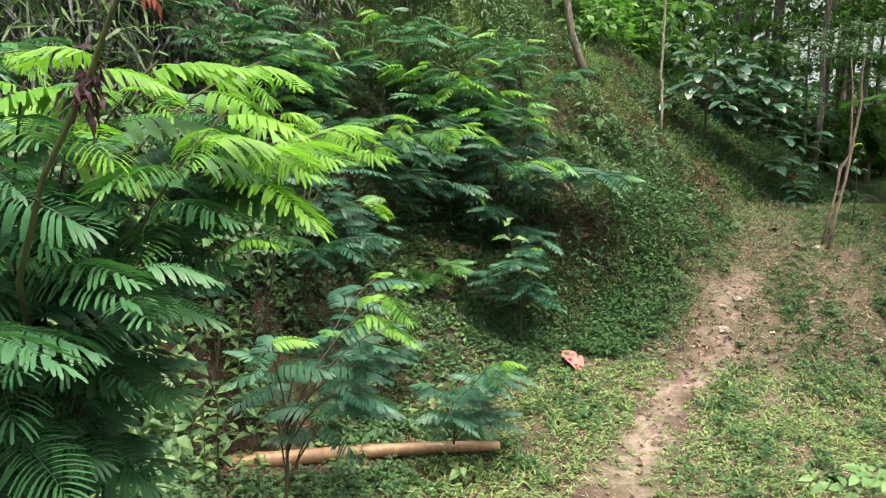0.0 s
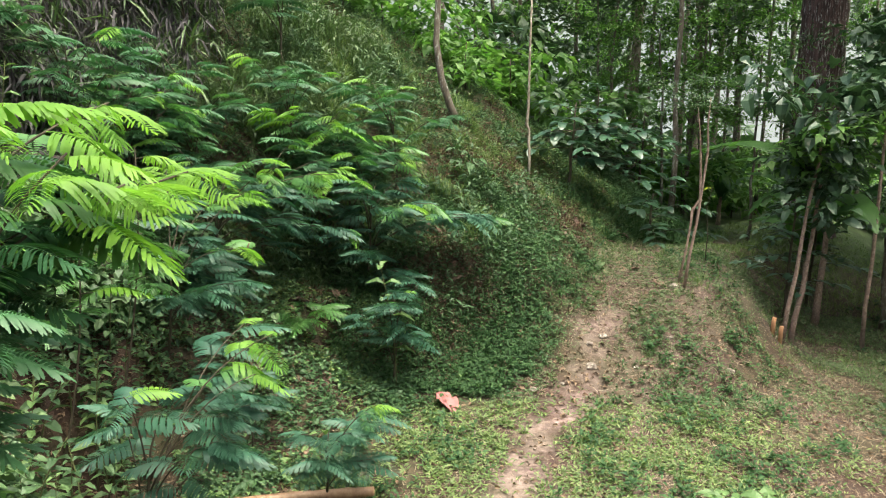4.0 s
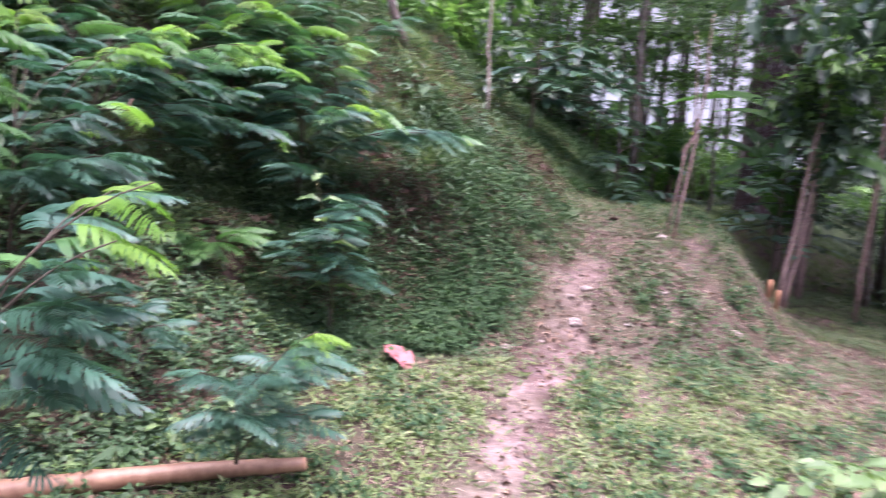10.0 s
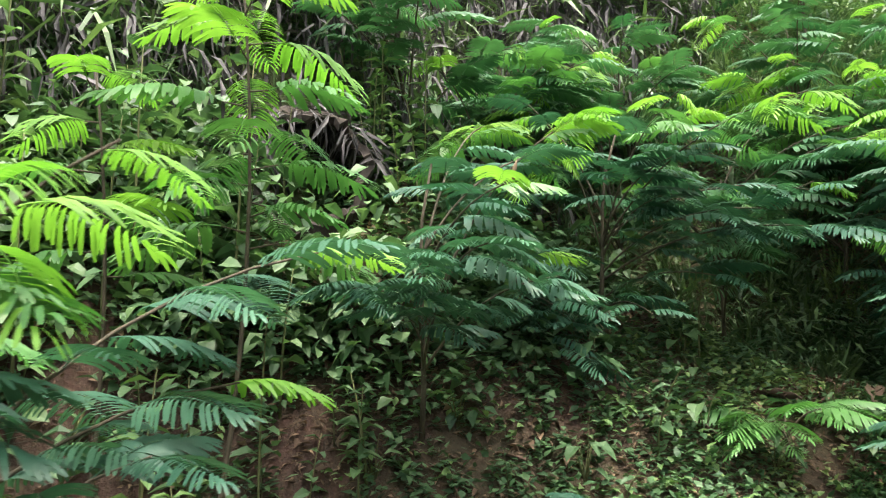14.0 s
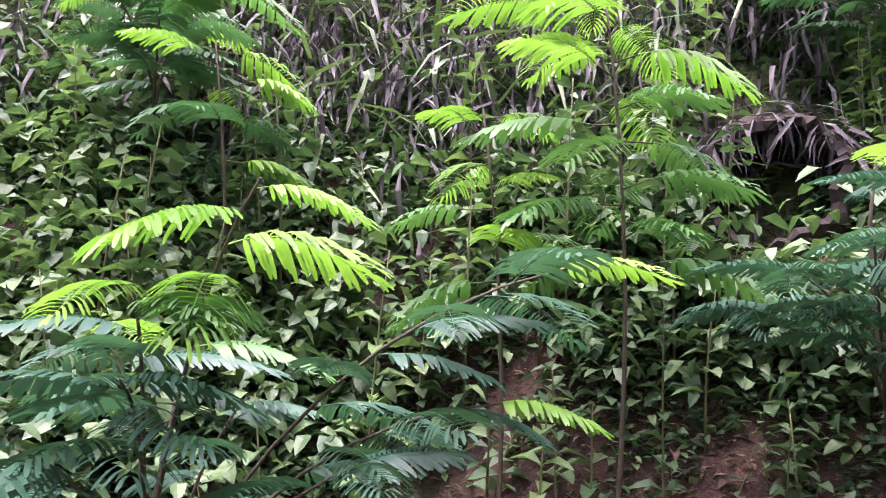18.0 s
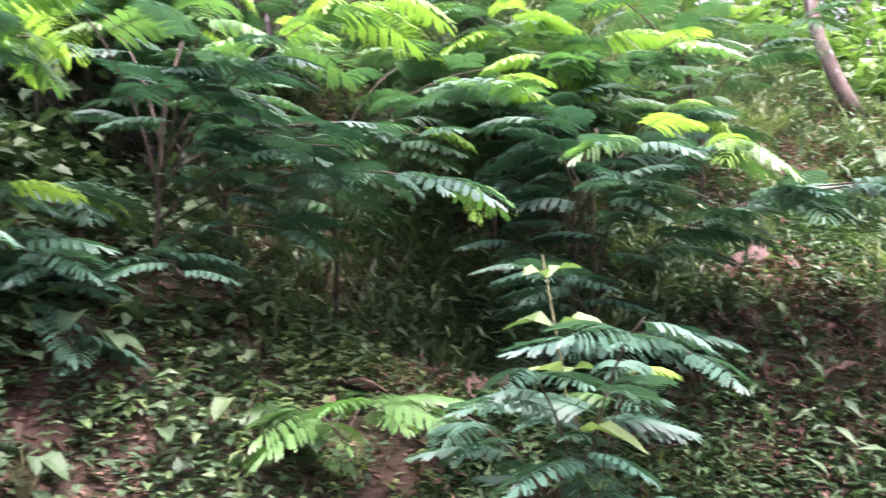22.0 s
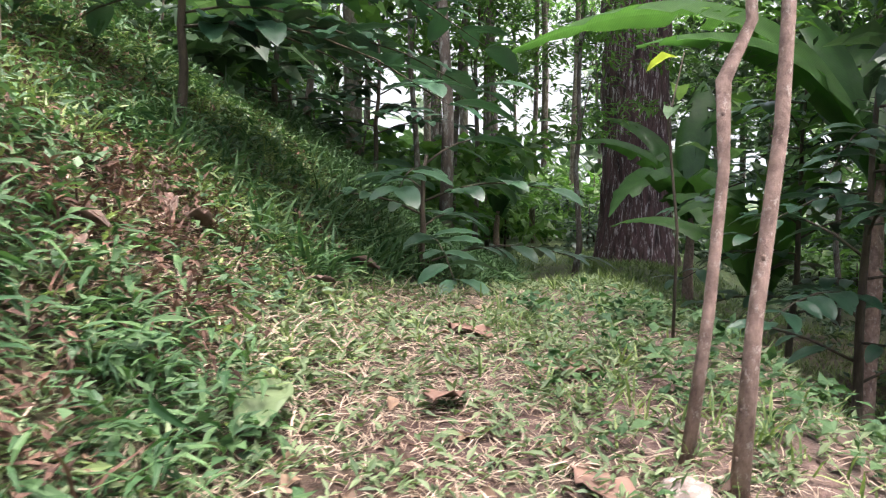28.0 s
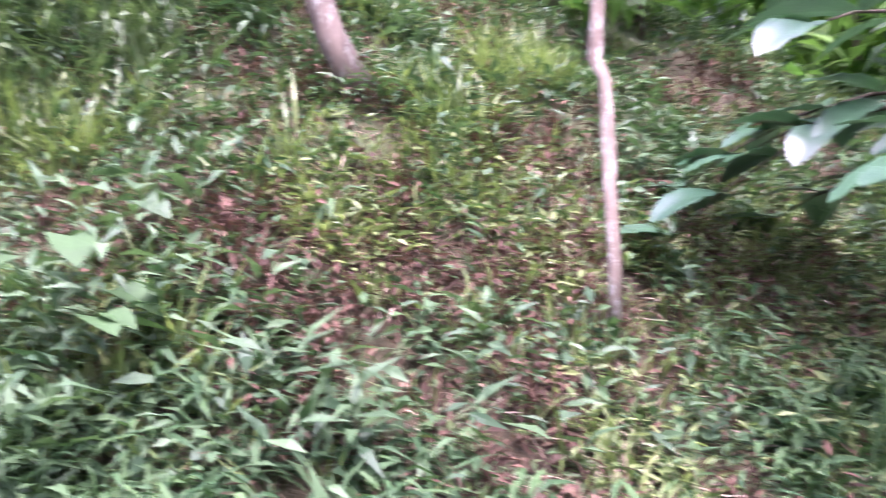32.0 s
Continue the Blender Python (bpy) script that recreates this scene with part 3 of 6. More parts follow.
# ---- low growth over the ground ----
def clumpy(xy, a=2.1, b=1.7):
    """A wandering 0 to 1 pattern of patches over the ground."""
    x, y = xy[:, 0], xy[:, 1]
    return 0.5 + 0.5 * np.sin(x * a + 1.3 * np.sin(y * b) + 0.6 * np.sin(x * 5.3 * a / 2 + y)) * np.sin(y * a * 0.9 + x + 0.7 * np.sin(x * 3.7 + y * 4.1))


m = pick(48000, -1.4, 10.0, 2.6, 14.5)
d = offpath(m[:, 0], m[:, 1])
keep = np.clip((np.abs(d) - 0.10) / 0.35, np.where(m[:, 1] > 10.6, 0.5, 0.08), 1) * np.where(d > 0, np.clip(2.6 - d, 0.15, 1), np.clip(1.5 + (d + 1.2) * 0.16, 0.3, 1)) * np.clip(clumpy(m) * 1.9 - 0.2, 0.12, 1) * (1 - 0.85 * np.exp(-((m[:, 0] - 5.0) / 1.5) ** 2 - ((m[:, 1] - 8.2) / 2.0) ** 2)) * np.where((m[:, 1] > 10.6) & (np.abs(d) < 0.75), 1.3, 1)
m = thin_out(m, keep)
carpet(m[m[:, 1] < 8.8], *DIAMOND, 6, 0.060, 0.055, 0.3, MEADOW, "meadow_weeds", "short yellow-green weeds growing on the trodden meadow", "weeds")
carpet(m[m[:, 1] >= 8.8], *DIAMOND, 7, 0.050, 0.05, 0.3, TRODDEN, "path_weeds", "tiny grey-green weeds growing on the trodden path", "weeds")
m = pick(15000, -2.2, 11.0, -5.0, 2.7)
d = offpath(m[:, 0], m[:, 1])
m = thin_out(m, np.clip((np.abs(d) - 0.10) / 0.35, 0.08, 1) * np.clip(clumpy(m) * 1.9 - 0.2, 0.12, 1))
carpet(m, *DIAMOND, 5, 0.065, 0.055, 0.3, MEADOW, "slope_weeds", "short yellow-green weeds growing on the upper path", "weeds")
m = pick(5200, -1.6, 4.8, 4.5, 14.5)
d = offpath(m[:, 0], m[:, 1])
m = thin_out(m, np.clip((np.abs(d) - 0.25) / 0.3, 0, 1) * np.clip(clumpy(m, 3.0, 2.0) * 2 - 0.7, 0, 1))
carpet(m, *BROAD, 9, 0.066, 0.13, 0.3, LANCE, "meadow_herbs", "small leafy green herbs scattered over the meadow", "weeds")

m = pick(20000, -1.0, 8.5, 3.5, 15)
d = offpath(m[:, 0], m[:, 1])
m = thin_out(m, np.where((d < 0.9) & (d > -4.5), 1.0, 0.25))
lay = pick(5500, 1.6, 5.2, 10.0, 14.6)
m = np.concatenate([m, thin_out(lay, np.clip(1.3 - np.abs(offpath(lay[:, 0], lay[:, 1]) + 0.1) / 0.75, 0, 1))])
m = thin_out(m, np.where((np.abs(offpath(m[:, 0], m[:, 1])) < 0.28) & (m[:, 1] < 9.6), 0.2, 1))
m = thin_out(m, np.where(m[:, 1] > 12.8, 0.4, 1))
carpet(m, *blade(0.05, 0.05, 0.1), 5, 0.085, 0.018, 0.1, STRAW, "dry_straw", "dry tan straw and cut grass lying along the path", "straw", 0.06, 0.25)

def parched(m):
    """Where the bank is dry and brown: a belt along the slope, a patch at its foot."""
    d = offpath(m[:, 0], m[:, 1])
    belt = np.exp(-(((d - 2.6) / 0.7) ** 2 + ((m[:, 1] - 14.0) / 1.2) ** 2))
    foot = np.exp(-(((d - 1.05) / 0.5) ** 2 + ((m[:, 1] - 13.0) / 1.1) ** 2))
    # Brow: withered leaves, and weeds thinned to dark soil for the overhang's shade.
    brow = np.exp(-(((d - 2.3) / 0.75) ** 2 + ((m[:, 1] - 10.5) / 0.6) ** 2))
    return np.clip(1.5 * np.maximum(belt, np.maximum(0.7 * foot, 0.75 * brow)), 0, 1)


m = pick(26000, -0.6, 8.5, 9.2, 20.0)
d = offpath(m[:, 0], m[:, 1])
dry = parched(m)
m = thin_out(m, np.clip((d - 0.4) / 0.5, 0, 1) * np.clip((4.2 - d) / 1.0, 0.15, 1) * np.clip(clumpy(m, 2.6, 2.1) * 2.2 - 0.25, 0.1, 1) * (1 - 0.85 * dry) * np.where(np.hypot(m[:, 0] - 1.95, m[:, 1] - 13.55) < 0.42, 0.15, 1))
carpet(m[(m[:, 1] < 11.3) & (m[:, 0] < 1.1)], *SPEAR, 7, 0.085, 0.13, 0.25, LANCE, "brow_weeds", "small-leaved green weeds on the brow of the bank", "weeds", 0.04)
m = m[(m[:, 1] >= 11.3) | (m[:, 0] >= 1.1)]
near = (m[:, 1] < 14.6) & (m[:, 0] > 0.4)
lush = m[near]
carpet(lush[::3], *blade(0.17, 0.1, 0.35), 13, 0.115, 0.22, 0.2, LANCE, "lance_weeds", "lush lance-leaved green weeds covering the foot of the bank", "weeds", 0.03)
carpet(lush[1::3], *blade(0.10, 0.1, 0.35), 9, 0.135, 0.12, 0.35, LANCE, "bank_grass", "narrow-bladed grass among the weeds at the foot of the bank", "grass", 0.04, 0.45)
carpet(lush[2::3], *OVATE, 9, 0.055, 0.16, 0.15, HERB, "bank_creepers", "small round-leaved creepers among the weeds of the bank", "weeds", 0.05)
m = m[~near]
carpet(m, *SPEAR, 8, 0.10, 0.17, 0.2, LANCE, "bank_weeds", "lush lance-leaved green weeds covering the bank", "weeds", 0.03)
m = pick(24000, -3.5, 4.4, 9.2, 17.0)
d = offpath(m[:, 0], m[:, 1])
dry = parched(m)
m = thin_out(m, np.clip((d - 0.5) / 0.4, 0, 1) * np.clip(0.7 - clumpy(m, 2.6, 2.1) * 1.1 + 1.2 * dry, 0.03, 1))
carpet(thin_out(m, np.clip(clumpy(m, 5.1, 4.3) * 3 - 0.8, 0.05, 1)), *DIAMOND, 9, 0.050, 0.18, 0.1, WILT, "withered_weeds", "withered brown weeds and dead leaves on the bank", "weeds", 0.04, 0.5)
carpet(thin_out(m, 0.22), *WISP, 4, 0.16, 0.04, 0.7, WILT, "dry_stalks", "dry brown stalks standing among the bank weeds", "straw", 0.04, 0.5)

m = pick(16000, 0.2, 3.8, 9.8, 15.0)
m = thin_out(m, parched(m) * np.clip(clumpy(m, 3.3, 2.9) * 1.8 - 0.1, 0.1, 1) * np.clip((2.0 - offpath(m[:, 0], m[:, 1])) / 0.4, 0.06, 1))
carpet(m, *SLIVER, 4, 0.10, 0.05, 0.15, STRAW, "bank_straw", "dry tan straw and stalks on the parched strips of the bank", "straw", 0.07, 0.35)
carpet(thin_out(m, 0.22), *DIAMOND, 7, 0.062, 0.09, 0.3, MEADOW, "bank_sprouts", "small fresh sprouts coming up through dry straw", "weeds", 0.04)

m = pick(9000, 0.6, 5.0, 13.3, 16.4)
d = offpath(m[:, 0], m[:, 1])
m = thin_out(m, np.clip((d - 0.6) / 0.3, 0, 1) * np.clip((3.4 - d) / 0.6, 0, 1) * np.clip(clumpy(m, 3.7, 3.2) * 2.0 - 0.2, 0.15, 1))
carpet(m[::2], *SLIVER, 6, 0.15, 0.05, 0.55, GRASS, "shade_grass", "light green grass growing under the coffee tree", "grass", 0.06, 0.45)
carpet(m[1::2], *DIAMOND, 7, 0.062, 0.15, 0.25, MEADOW, "shade_weeds", "small light green weeds growing under the coffee tree", "weeds", 0.05)
carpet(m[::7], *WISP, 5, 0.12, 0.08, 0.3, STRAW, "shade_straw", "dry tan straw lying under the coffee tree", "straw", 0.07, 0.45)

m = pick(8000, -2.6, 3.2, 9.9, 15.0)
d = offpath(m[:, 0], m[:, 1])
m = thin_out(m, np.clip((d - 1.5) / 0.6, 0, 1) * np.clip(clumpy(m, 4.3, 3.1) * 4 - 2.3, 0, 1) * (1 - 0.95 * parched(m)))
carpet(m, *SPEAR, 10, 0.12, 0.42, 0.3, HERB, "slope_tufts", "leafy green tufts standing out of the slope's weeds", "weeds", 0.06, 0.5)
m = pick(4200, 2.4, 7.0, 13.4, 18.5)
d = offpath(m[:, 0], m[:, 1])
m = thin_out(m, np.clip((d - 0.25) / 0.3, 0, 1) * np.clip((2.6 - d) / 0.8, 0, 1) * np.clip(clumpy(m, 4.1, 3.3) * 3 - 1.2, 0.05, 1))
carpet(m, *SLIVER, 9, 0.24, 0.10, 0.35, LANCE, "overhanging_grass", "long dark grass hanging over the path from the bank", "grass", 0.06, 0.5)

m = pick(12000, -5.0, 6.5, 9.6, 22.0)
d = offpath(m[:, 0], m[:, 1])
m = thin_out(m, np.clip((d - 1.2) / 0.8, 0, 1) * np.clip(clumpy(m, 1.7, 1.2) * 2 - 0.3, 0.1, 1) * (1 - parched(m)))
carpet(m, *SLIVER, 6, 0.15, 0.03, 0.8, GRASS, "hill_grass", "fine light green grass on the slope above the bank", "grass", 0.05)
m = pick(20000, -4.0, 6.5, 10.4, 21.0)
d = offpath(m[:, 0], m[:, 1])
m = thin_out(m, np.clip((d - 1.0) / 0.8, 0, 1) * np.clip(clumpy(m, 2.4, 1.9) * 2 - 0.1, 0.15, 1) * (1 - 0.95 * parched(m)))
carpet(m, *DIAMOND, 5, 0.085, 0.2, 0.25, HERB, "hill_weeds", "small green weeds covering the upper slope", "weeds", 0.05)

m = pick(5200, -3.6, 2.0, 9.9, 15.5)
d = offpath(m[:, 0], m[:, 1])
m = thin_out(m, np.clip((d - 2.0) / 0.7, 0, 1) * np.clip(clumpy(m, 3.1, 2.6) * 2.8 - 0.9, 0.04, 1) * (1 - parched(m)) * np.clip(-m[:, 0] - 0.1, 0, 1))
carpet(m, *WISP, 12, 0.28, 0.12, 0.85, REED, "slope_grass", "tall fine grass in tufts over the hillside", "grass", 0.10, 0.4)
carpet(thin_out(m, 0.4), *SPEAR, 14, 0.13, 0.55, 0.0, REED, "slope_reeds", "leafy reed stalks standing on the hillside", "reeds", 0.08, 0.5)
m = pick(2600, -2.2, 2.0, 10.8, 15.5)
d = offpath(m[:, 0], m[:, 1])
m = thin_out(m, np.clip((d - 1.9) / 0.5, 0, 1) * np.clip(clumpy(m, 4.2, 3.6) * 4 - 2.2, 0, 1) * (1 - parched(m)))
carpet(m, *WISP, 16, 0.24, 0.06, 0.9, GRASS, "brow_grass", "light yellowish grass tufts on the brow of the slope", "grass", 0.12, 0.4)

m = pick(11000, 2.2, 11.5, 10.8, 23.0)
d = offpath(m[:, 0], m[:, 1])
m = thin_out(m, np.clip((np.abs(d) - 0.10) / 0.6, 0.15, 1) * (d < 0.7) * np.clip(clumpy(m, 3.4, 2.9) * 1.6 - 0.5 + (m[:, 1] > 14.5), 0.1, 1))
carpet(m, *SLIVER, 6, 0.11, 0.02, 0.7, GRASS, "path_grass", "short green grass where the path levels out", "grass", 0.05)

m = pick(11500, -3.6, 0.6, 4.2, 11.0)
d = offpath(m[:, 0], m[:, 1])
m = thin_out(m, np.where(d > 1.6, 1, 0) * np.clip(clumpy(m, 3.7, 3.1) * 2.6 - 0.5, 0.22, 1) * (np.abs(m[:, 1] - 6.38 - 0.266 * m[:, 0] - 0.19) > 0.32))
carpet(m, *OVATE, 7, 0.056, 0.14, 0.15, HERB, "shade_herbs", "small green herbs on the shaded soil of the bank", "weeds", 0.03)

m = pick(7500, -4.0, 4.0, 4.2, 14.0)
d = offpath(m[:, 0], m[:, 1])
m = np.concatenate([thin_out(m, np.where(d > 0.8, 1, 0.5)), pick(2500, 1.5, 7.0, 5.0, 11.0)])
carpet(m, *blade(0.5, 0.2, 0.35), 1, 0.075, 0.012, 0.05, LITTER, "leaf_litter", "small brown dead leaves scattered on the soil", "leaf litter", 0.03)

m = pick(7500, 4.0, 18.0, 2.0, 24.0)
d = offpath(m[:, 0], m[:, 1])
m = thin_out(m, np.clip((-d - 3.6) / 3.0, 0, 1))
carpet(m, *WIDE, 7, 0.12, 0.22, 0.35, FOREST, "forest_undergrowth", "dark green undergrowth on the shaded forest floor", "undergrowth", 0.08)

m = pick(14000, -3.4, 0.4, 5.2, 11.2)
d = offpath(m[:, 0], m[:, 1])
m = thin_out(m, np.clip((d - 1.7) / 0.4, 0, 1))
carpet(m, *DIAMOND, 2, 0.055, 0.012, 0.05, LITTER, "bank_litter", "brown leaf litter and twigs on the soil of the bank", "leaf litter", 0.05, 0.3)
m = thin_out(m, 0.09 * np.clip(clumpy(m, 4.4, 3.7) * 2.5 - 0.4, 0.05, 1))
carpet(m, *blade(0.5, 0.08, 0.2), 6, 0.070, 0.12, 0.2, HERB_PALE, "seedlings", "small fresh green seedlings sprouting from the soil of the bank", "weeds", 0.03)
m = pick(1100, -2.1, -0.5, 8.7, 10.0)
m = thin_out(m, np.clip(clumpy(m, 5.2, 4.3) * 2.5 - 0.5, 0.05, 1))
carpet(m, *OVATE, 6, 0.052, 0.10, 0.2, MEADOW, "soil_seedlings", "fresh green seedlings crowding the open soil", "weeds", 0.03)
m = pick(7500, -1.0, 1.7, 9.0, 11.7)
d = offpath(m[:, 0], m[:, 1])
m = thin_out(m, np.clip((d - 0.7) / 0.5, 0, 1) * np.clip(clumpy(m, 3.9, 3.3) * 2.4 - 0.2, 0.25, 1) * (1 - 0.9 * parched(m)))
carpet(m, *SPEAR, 8, 0.075, 0.15, 0.2, LANCE, "brow_undergrowth", "dark fine-leaved weeds matted over the brow of the bank", "weeds", 0.05, 0.45)

# ---- broad-leaved herbs and withered reeds on the steep bank ----
m = pick(9500, -5.4, -1.4, 2.0, 9.8)
d = offpath(m[:, 0], m[:, 1])
wl = np.interp(m[:, 1], ST[:, 0], ST[:, 3])
m = thin_out(m, np.clip((d - wl - np.interp(m[:, 1], [4.5, 5.7, 6.6, 7.8, 9], [0.4, 0.1, 0.65, 1.0, 1.3])) / 0.5, 0, 1) * np.clip((9.6 - m[:, 1]) / 1.2, 0.0, 1) * (np.hypot(m[:, 0] + 3.2, m[:, 1] - 7.42) > 0.40) * np.clip(clumpy(m, 3.6, 3.1) * 2.4 - 0.35, 0.3, 1))
m = thin_out(m, np.where(m[:, 1] > 5.7, np.clip((height(m[:, 0], m[:, 1]) - 0.95) / 0.3, 0.03, 1), 1))
carpet(m, *OVATE, 10, 0.085, 0.30, -0.15, HERB, "bank_underherbs", "dark low herbs in the shade of the taller ones", "herbs", 0.08, 0.35)
m = thin_out(m, 0.62 * np.clip((7.9 - m[:, 1]) / 0.8, 0.12, 1) * np.where(m[:, 1] > 4.4, np.clip((2.4 - height(m[:, 0], m[:, 1])) / 0.35, 0.04, 1), 1))
carpet(m, *blade(0.6, 0.06, 0.25, 0.32, 0.7), 11, 0.115, 0.75, -0.25, HERB_SOFT, "bank_herbs", "dense mid-green heart-leaved herbs covering the steep bank", "herbs", 0.10, 0.3)

m = pick(6600, -9.0, -3.0, -1.0, 13.0)
d = offpath(m[:, 0], m[:, 1])
m = thin_out(m, np.clip((d - np.interp(m[:, 1], [-2, 4, 8, 10, 14], [2.4, 3.9, 4.6, 5.4, 6.5])) / 0.8, 0, 1) * (np.hypot(m[:, 0] + 3.2, m[:, 1] - 7.42) > 0.4))
carpet(m, *blade(0.10, 0.1, 0.3), 9, 0.30, 0.9, -1.0, DRYGRASS, "withered_reeds", "grey withered reed leaves hanging down the steep slope", "reeds", 0.25, 0.5)
m = thin_out(m, 0.3)
carpet(m, *WISP, 12, 0.45, 1.0, -0.5, REED, "green_reeds", "dark green reed leaves growing through the withered ones", "reeds", 0.2, 0.6)

SPRIGS = [sprig(s, t, n, z, mt) for s, t, n, z, mt in ((1, 0.55, 6, 0.13, HERB_SOFT), (2, 0.75, 7, 0.14, HERB_PALE), (3, 0.4, 5, 0.12, HERB), (4, 0.9, 8, 0.13, HERB), (5, 1.2, 6, 0.25, HERB_PALE))]


def herb(x, y, which, scale=1.0, turn=0.0, label="upright herb with pairs of pointed pale green leaves"):
    ob = thing("herb", label, "herb", ground_at(x, y, -0.01), "upright herbs")
    ob.rotation_euler.z, ob.scale = turn, (scale,) * 3
    stem, leaves = SPRIGS[which]
    part("stem", stem, ob)
    part("leaves", leaves, ob)
    return ob


for x, y, w, s in ((-1.82, 9.2, 0, 1.2), (-0.24, 8.93, 4, 1.3), (-3.1, 7.15, 3, 1.1), (-3.3, 5.45, 3, 1.25), (-2.25, 6.05, 0, 0.85), (-1.7, 8.43, 2, 1.2), (-1.63, 7.9, 2, 0.9), (1.45, 9.0, 2, 0.5), (-2.24, 8.44, 2, 1.1), (-2.9, 6.6, 1, 0.9), (-2.7, 5.6, 3, 0.95), (-2.3, 4.9, 1, 0.9)):
    herb(x, y, w, s, x * 7)


def rosette(x, y, size, leaves, label, mat, seed=0):
    """A low herb: broad pointed leaves on short stalks round one root."""
    g = random.Random(seed)
    ob = thing("broad_leaved_herb", label, "herb", ground_at(x, y, -0.01), "broad-leaved herbs")
    V, F = blade(0.62, 0.08, 0.3, 0.36, 0.72)
    for k in range(leaves):
        a, h, r = k * 2.4 + g.uniform(-0.3, 0.3), size * g.uniform(0.5, 1.9), size * g.uniform(0.2, 0.7)
        q = Vector((-math.sin(a) * r, math.cos(a) * r, h))
        stalk = part("stalk", solid("stalk", *tube([(0, 0, 0), q * 0.6 + Vector((0, 0, 0.1 * h)), q], [0.004, 0.003, 0.002], 5), STEMGREEN), ob)
        M = turns(np.array([a]), np.array([g.uniform(-0.4, 0.25)]), np.array([g.uniform(-0.3, 0.3)])) * size * g.uniform(0.75, 1.2)
        part("leaf", quick_mesh("leaf", *swarm(V, F, M, np.array([q])), mat), stalk)
    return ob


for k, (x, y, s, n, mt) in enumerate(((-2.1, 8.42, 0.15, 14, HERB), (-1.85, 8.0, 0.11, 12, HERB), (-2.25, 8.2, 0.12, 8, HERB_SOFT), (-1.6, 7.85, 0.09, 8, HERB), (-1.75, 9.0, 0.10, 7, HERB_SOFT), (-1.55, 9.4, 0.10, 7, HERB_SOFT), (-1.9, 9.15, 0.11, 8, HERB_SOFT), (-1.6, 8.75, 0.13, 7, HERB_SOFT), (-1.3, 8.9, 0.12, 7, HERB), (-1.0, 9.4, 0.12, 7, HERB_SOFT), (-2.45, 6.15, 0.12, 6, HERB_SOFT), (-2.35, 7.1, 0.11, 6, HERB_SOFT), (-2.3, 7.6, 0.11, 6, HERB_SOFT), (0.72, 12.6, 0.2, 9, LANCE), (0.95, 12.5, 0.17, 8, LANCE), (1.95, 11.8, 0.14, 7, LANCE), (0.55, 12.9, 0.18, 7, HERB), (0.5, 9.2, 0.1, 6, HERB_PALE), (-0.9, 7.4, 0.12, 7, HERB_PALE), (-1.2, 6.9, 0.12, 7, HERB_PALE), (-0.6, 5.9, 0.11, 7, HERB_PALE), (-1.4, 6.5, 0.12, 8, HERB))):
    rosette(x, y, s, n, "low herb with broad pointed green leaves" if mt is not HERB_PALE else "low herb with pale green pointed leaves", mt, 80 + k)
hr = random.Random(5)
for _ in range(105):
    x, y = hr.uniform(-3.75, -2.3), hr.uniform(3.6, 8.4)
    which, tall, turn = hr.choice((0, 1, 2, 3)), hr.uniform(0.9, 1.7), hr.uniform(0, 6.3)
    if math.hypot(x + 3.0, y - 7.3) > 0.5:
        herb(x, y, which, tall, turn)

# added earth shell that keeps the bank's hollow dark; its opening faces the camera
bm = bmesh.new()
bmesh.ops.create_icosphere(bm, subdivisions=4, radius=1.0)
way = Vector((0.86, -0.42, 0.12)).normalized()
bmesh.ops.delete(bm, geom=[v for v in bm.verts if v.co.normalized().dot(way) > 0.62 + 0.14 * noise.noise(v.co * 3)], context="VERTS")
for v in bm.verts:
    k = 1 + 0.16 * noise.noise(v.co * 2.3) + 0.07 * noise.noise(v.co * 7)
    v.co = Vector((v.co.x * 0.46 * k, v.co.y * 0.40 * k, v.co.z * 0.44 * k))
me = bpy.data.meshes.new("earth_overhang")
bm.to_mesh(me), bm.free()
me.materials.append(HOLLOW_SHADE)
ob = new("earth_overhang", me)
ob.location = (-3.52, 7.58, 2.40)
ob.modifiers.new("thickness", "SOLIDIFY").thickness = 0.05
tagged(ob, "added earth shell, darkened as shade, over a hollow in the steep bank", "earth bank")
g = np.random.default_rng(8)
n = 800
a, b = g.uniform(0, 6.3, n), g.uniform(0.15, 1.0, n)
P = np.stack([-3.58 + 0.50 * np.cos(a) * np.sqrt(1 - b * b), 7.62 + 0.44 * np.sin(a) * np.sqrt(1 - b * b), 2.42 + 0.46 * b], -1)
P = P[(P[:, 0] + 3.58) * 0.86 - (P[:, 1] - 7.62) * 0.42 < 0.29]
M = turns(g.uniform(0, 6.3, len(P)), g.normal(-0.7, 0.5, len(P)), g.normal(0, 0.5, len(P))) * g.uniform(0.16, 0.30, len(P))[:, None, None]
stuff("overhang_reeds", quick_mesh("overhang_reeds", *swarm(*blade(0.10, 0.1, 0.3), M, P), DRYGRASS), "withered reed leaves draped over the hollow", "reeds")

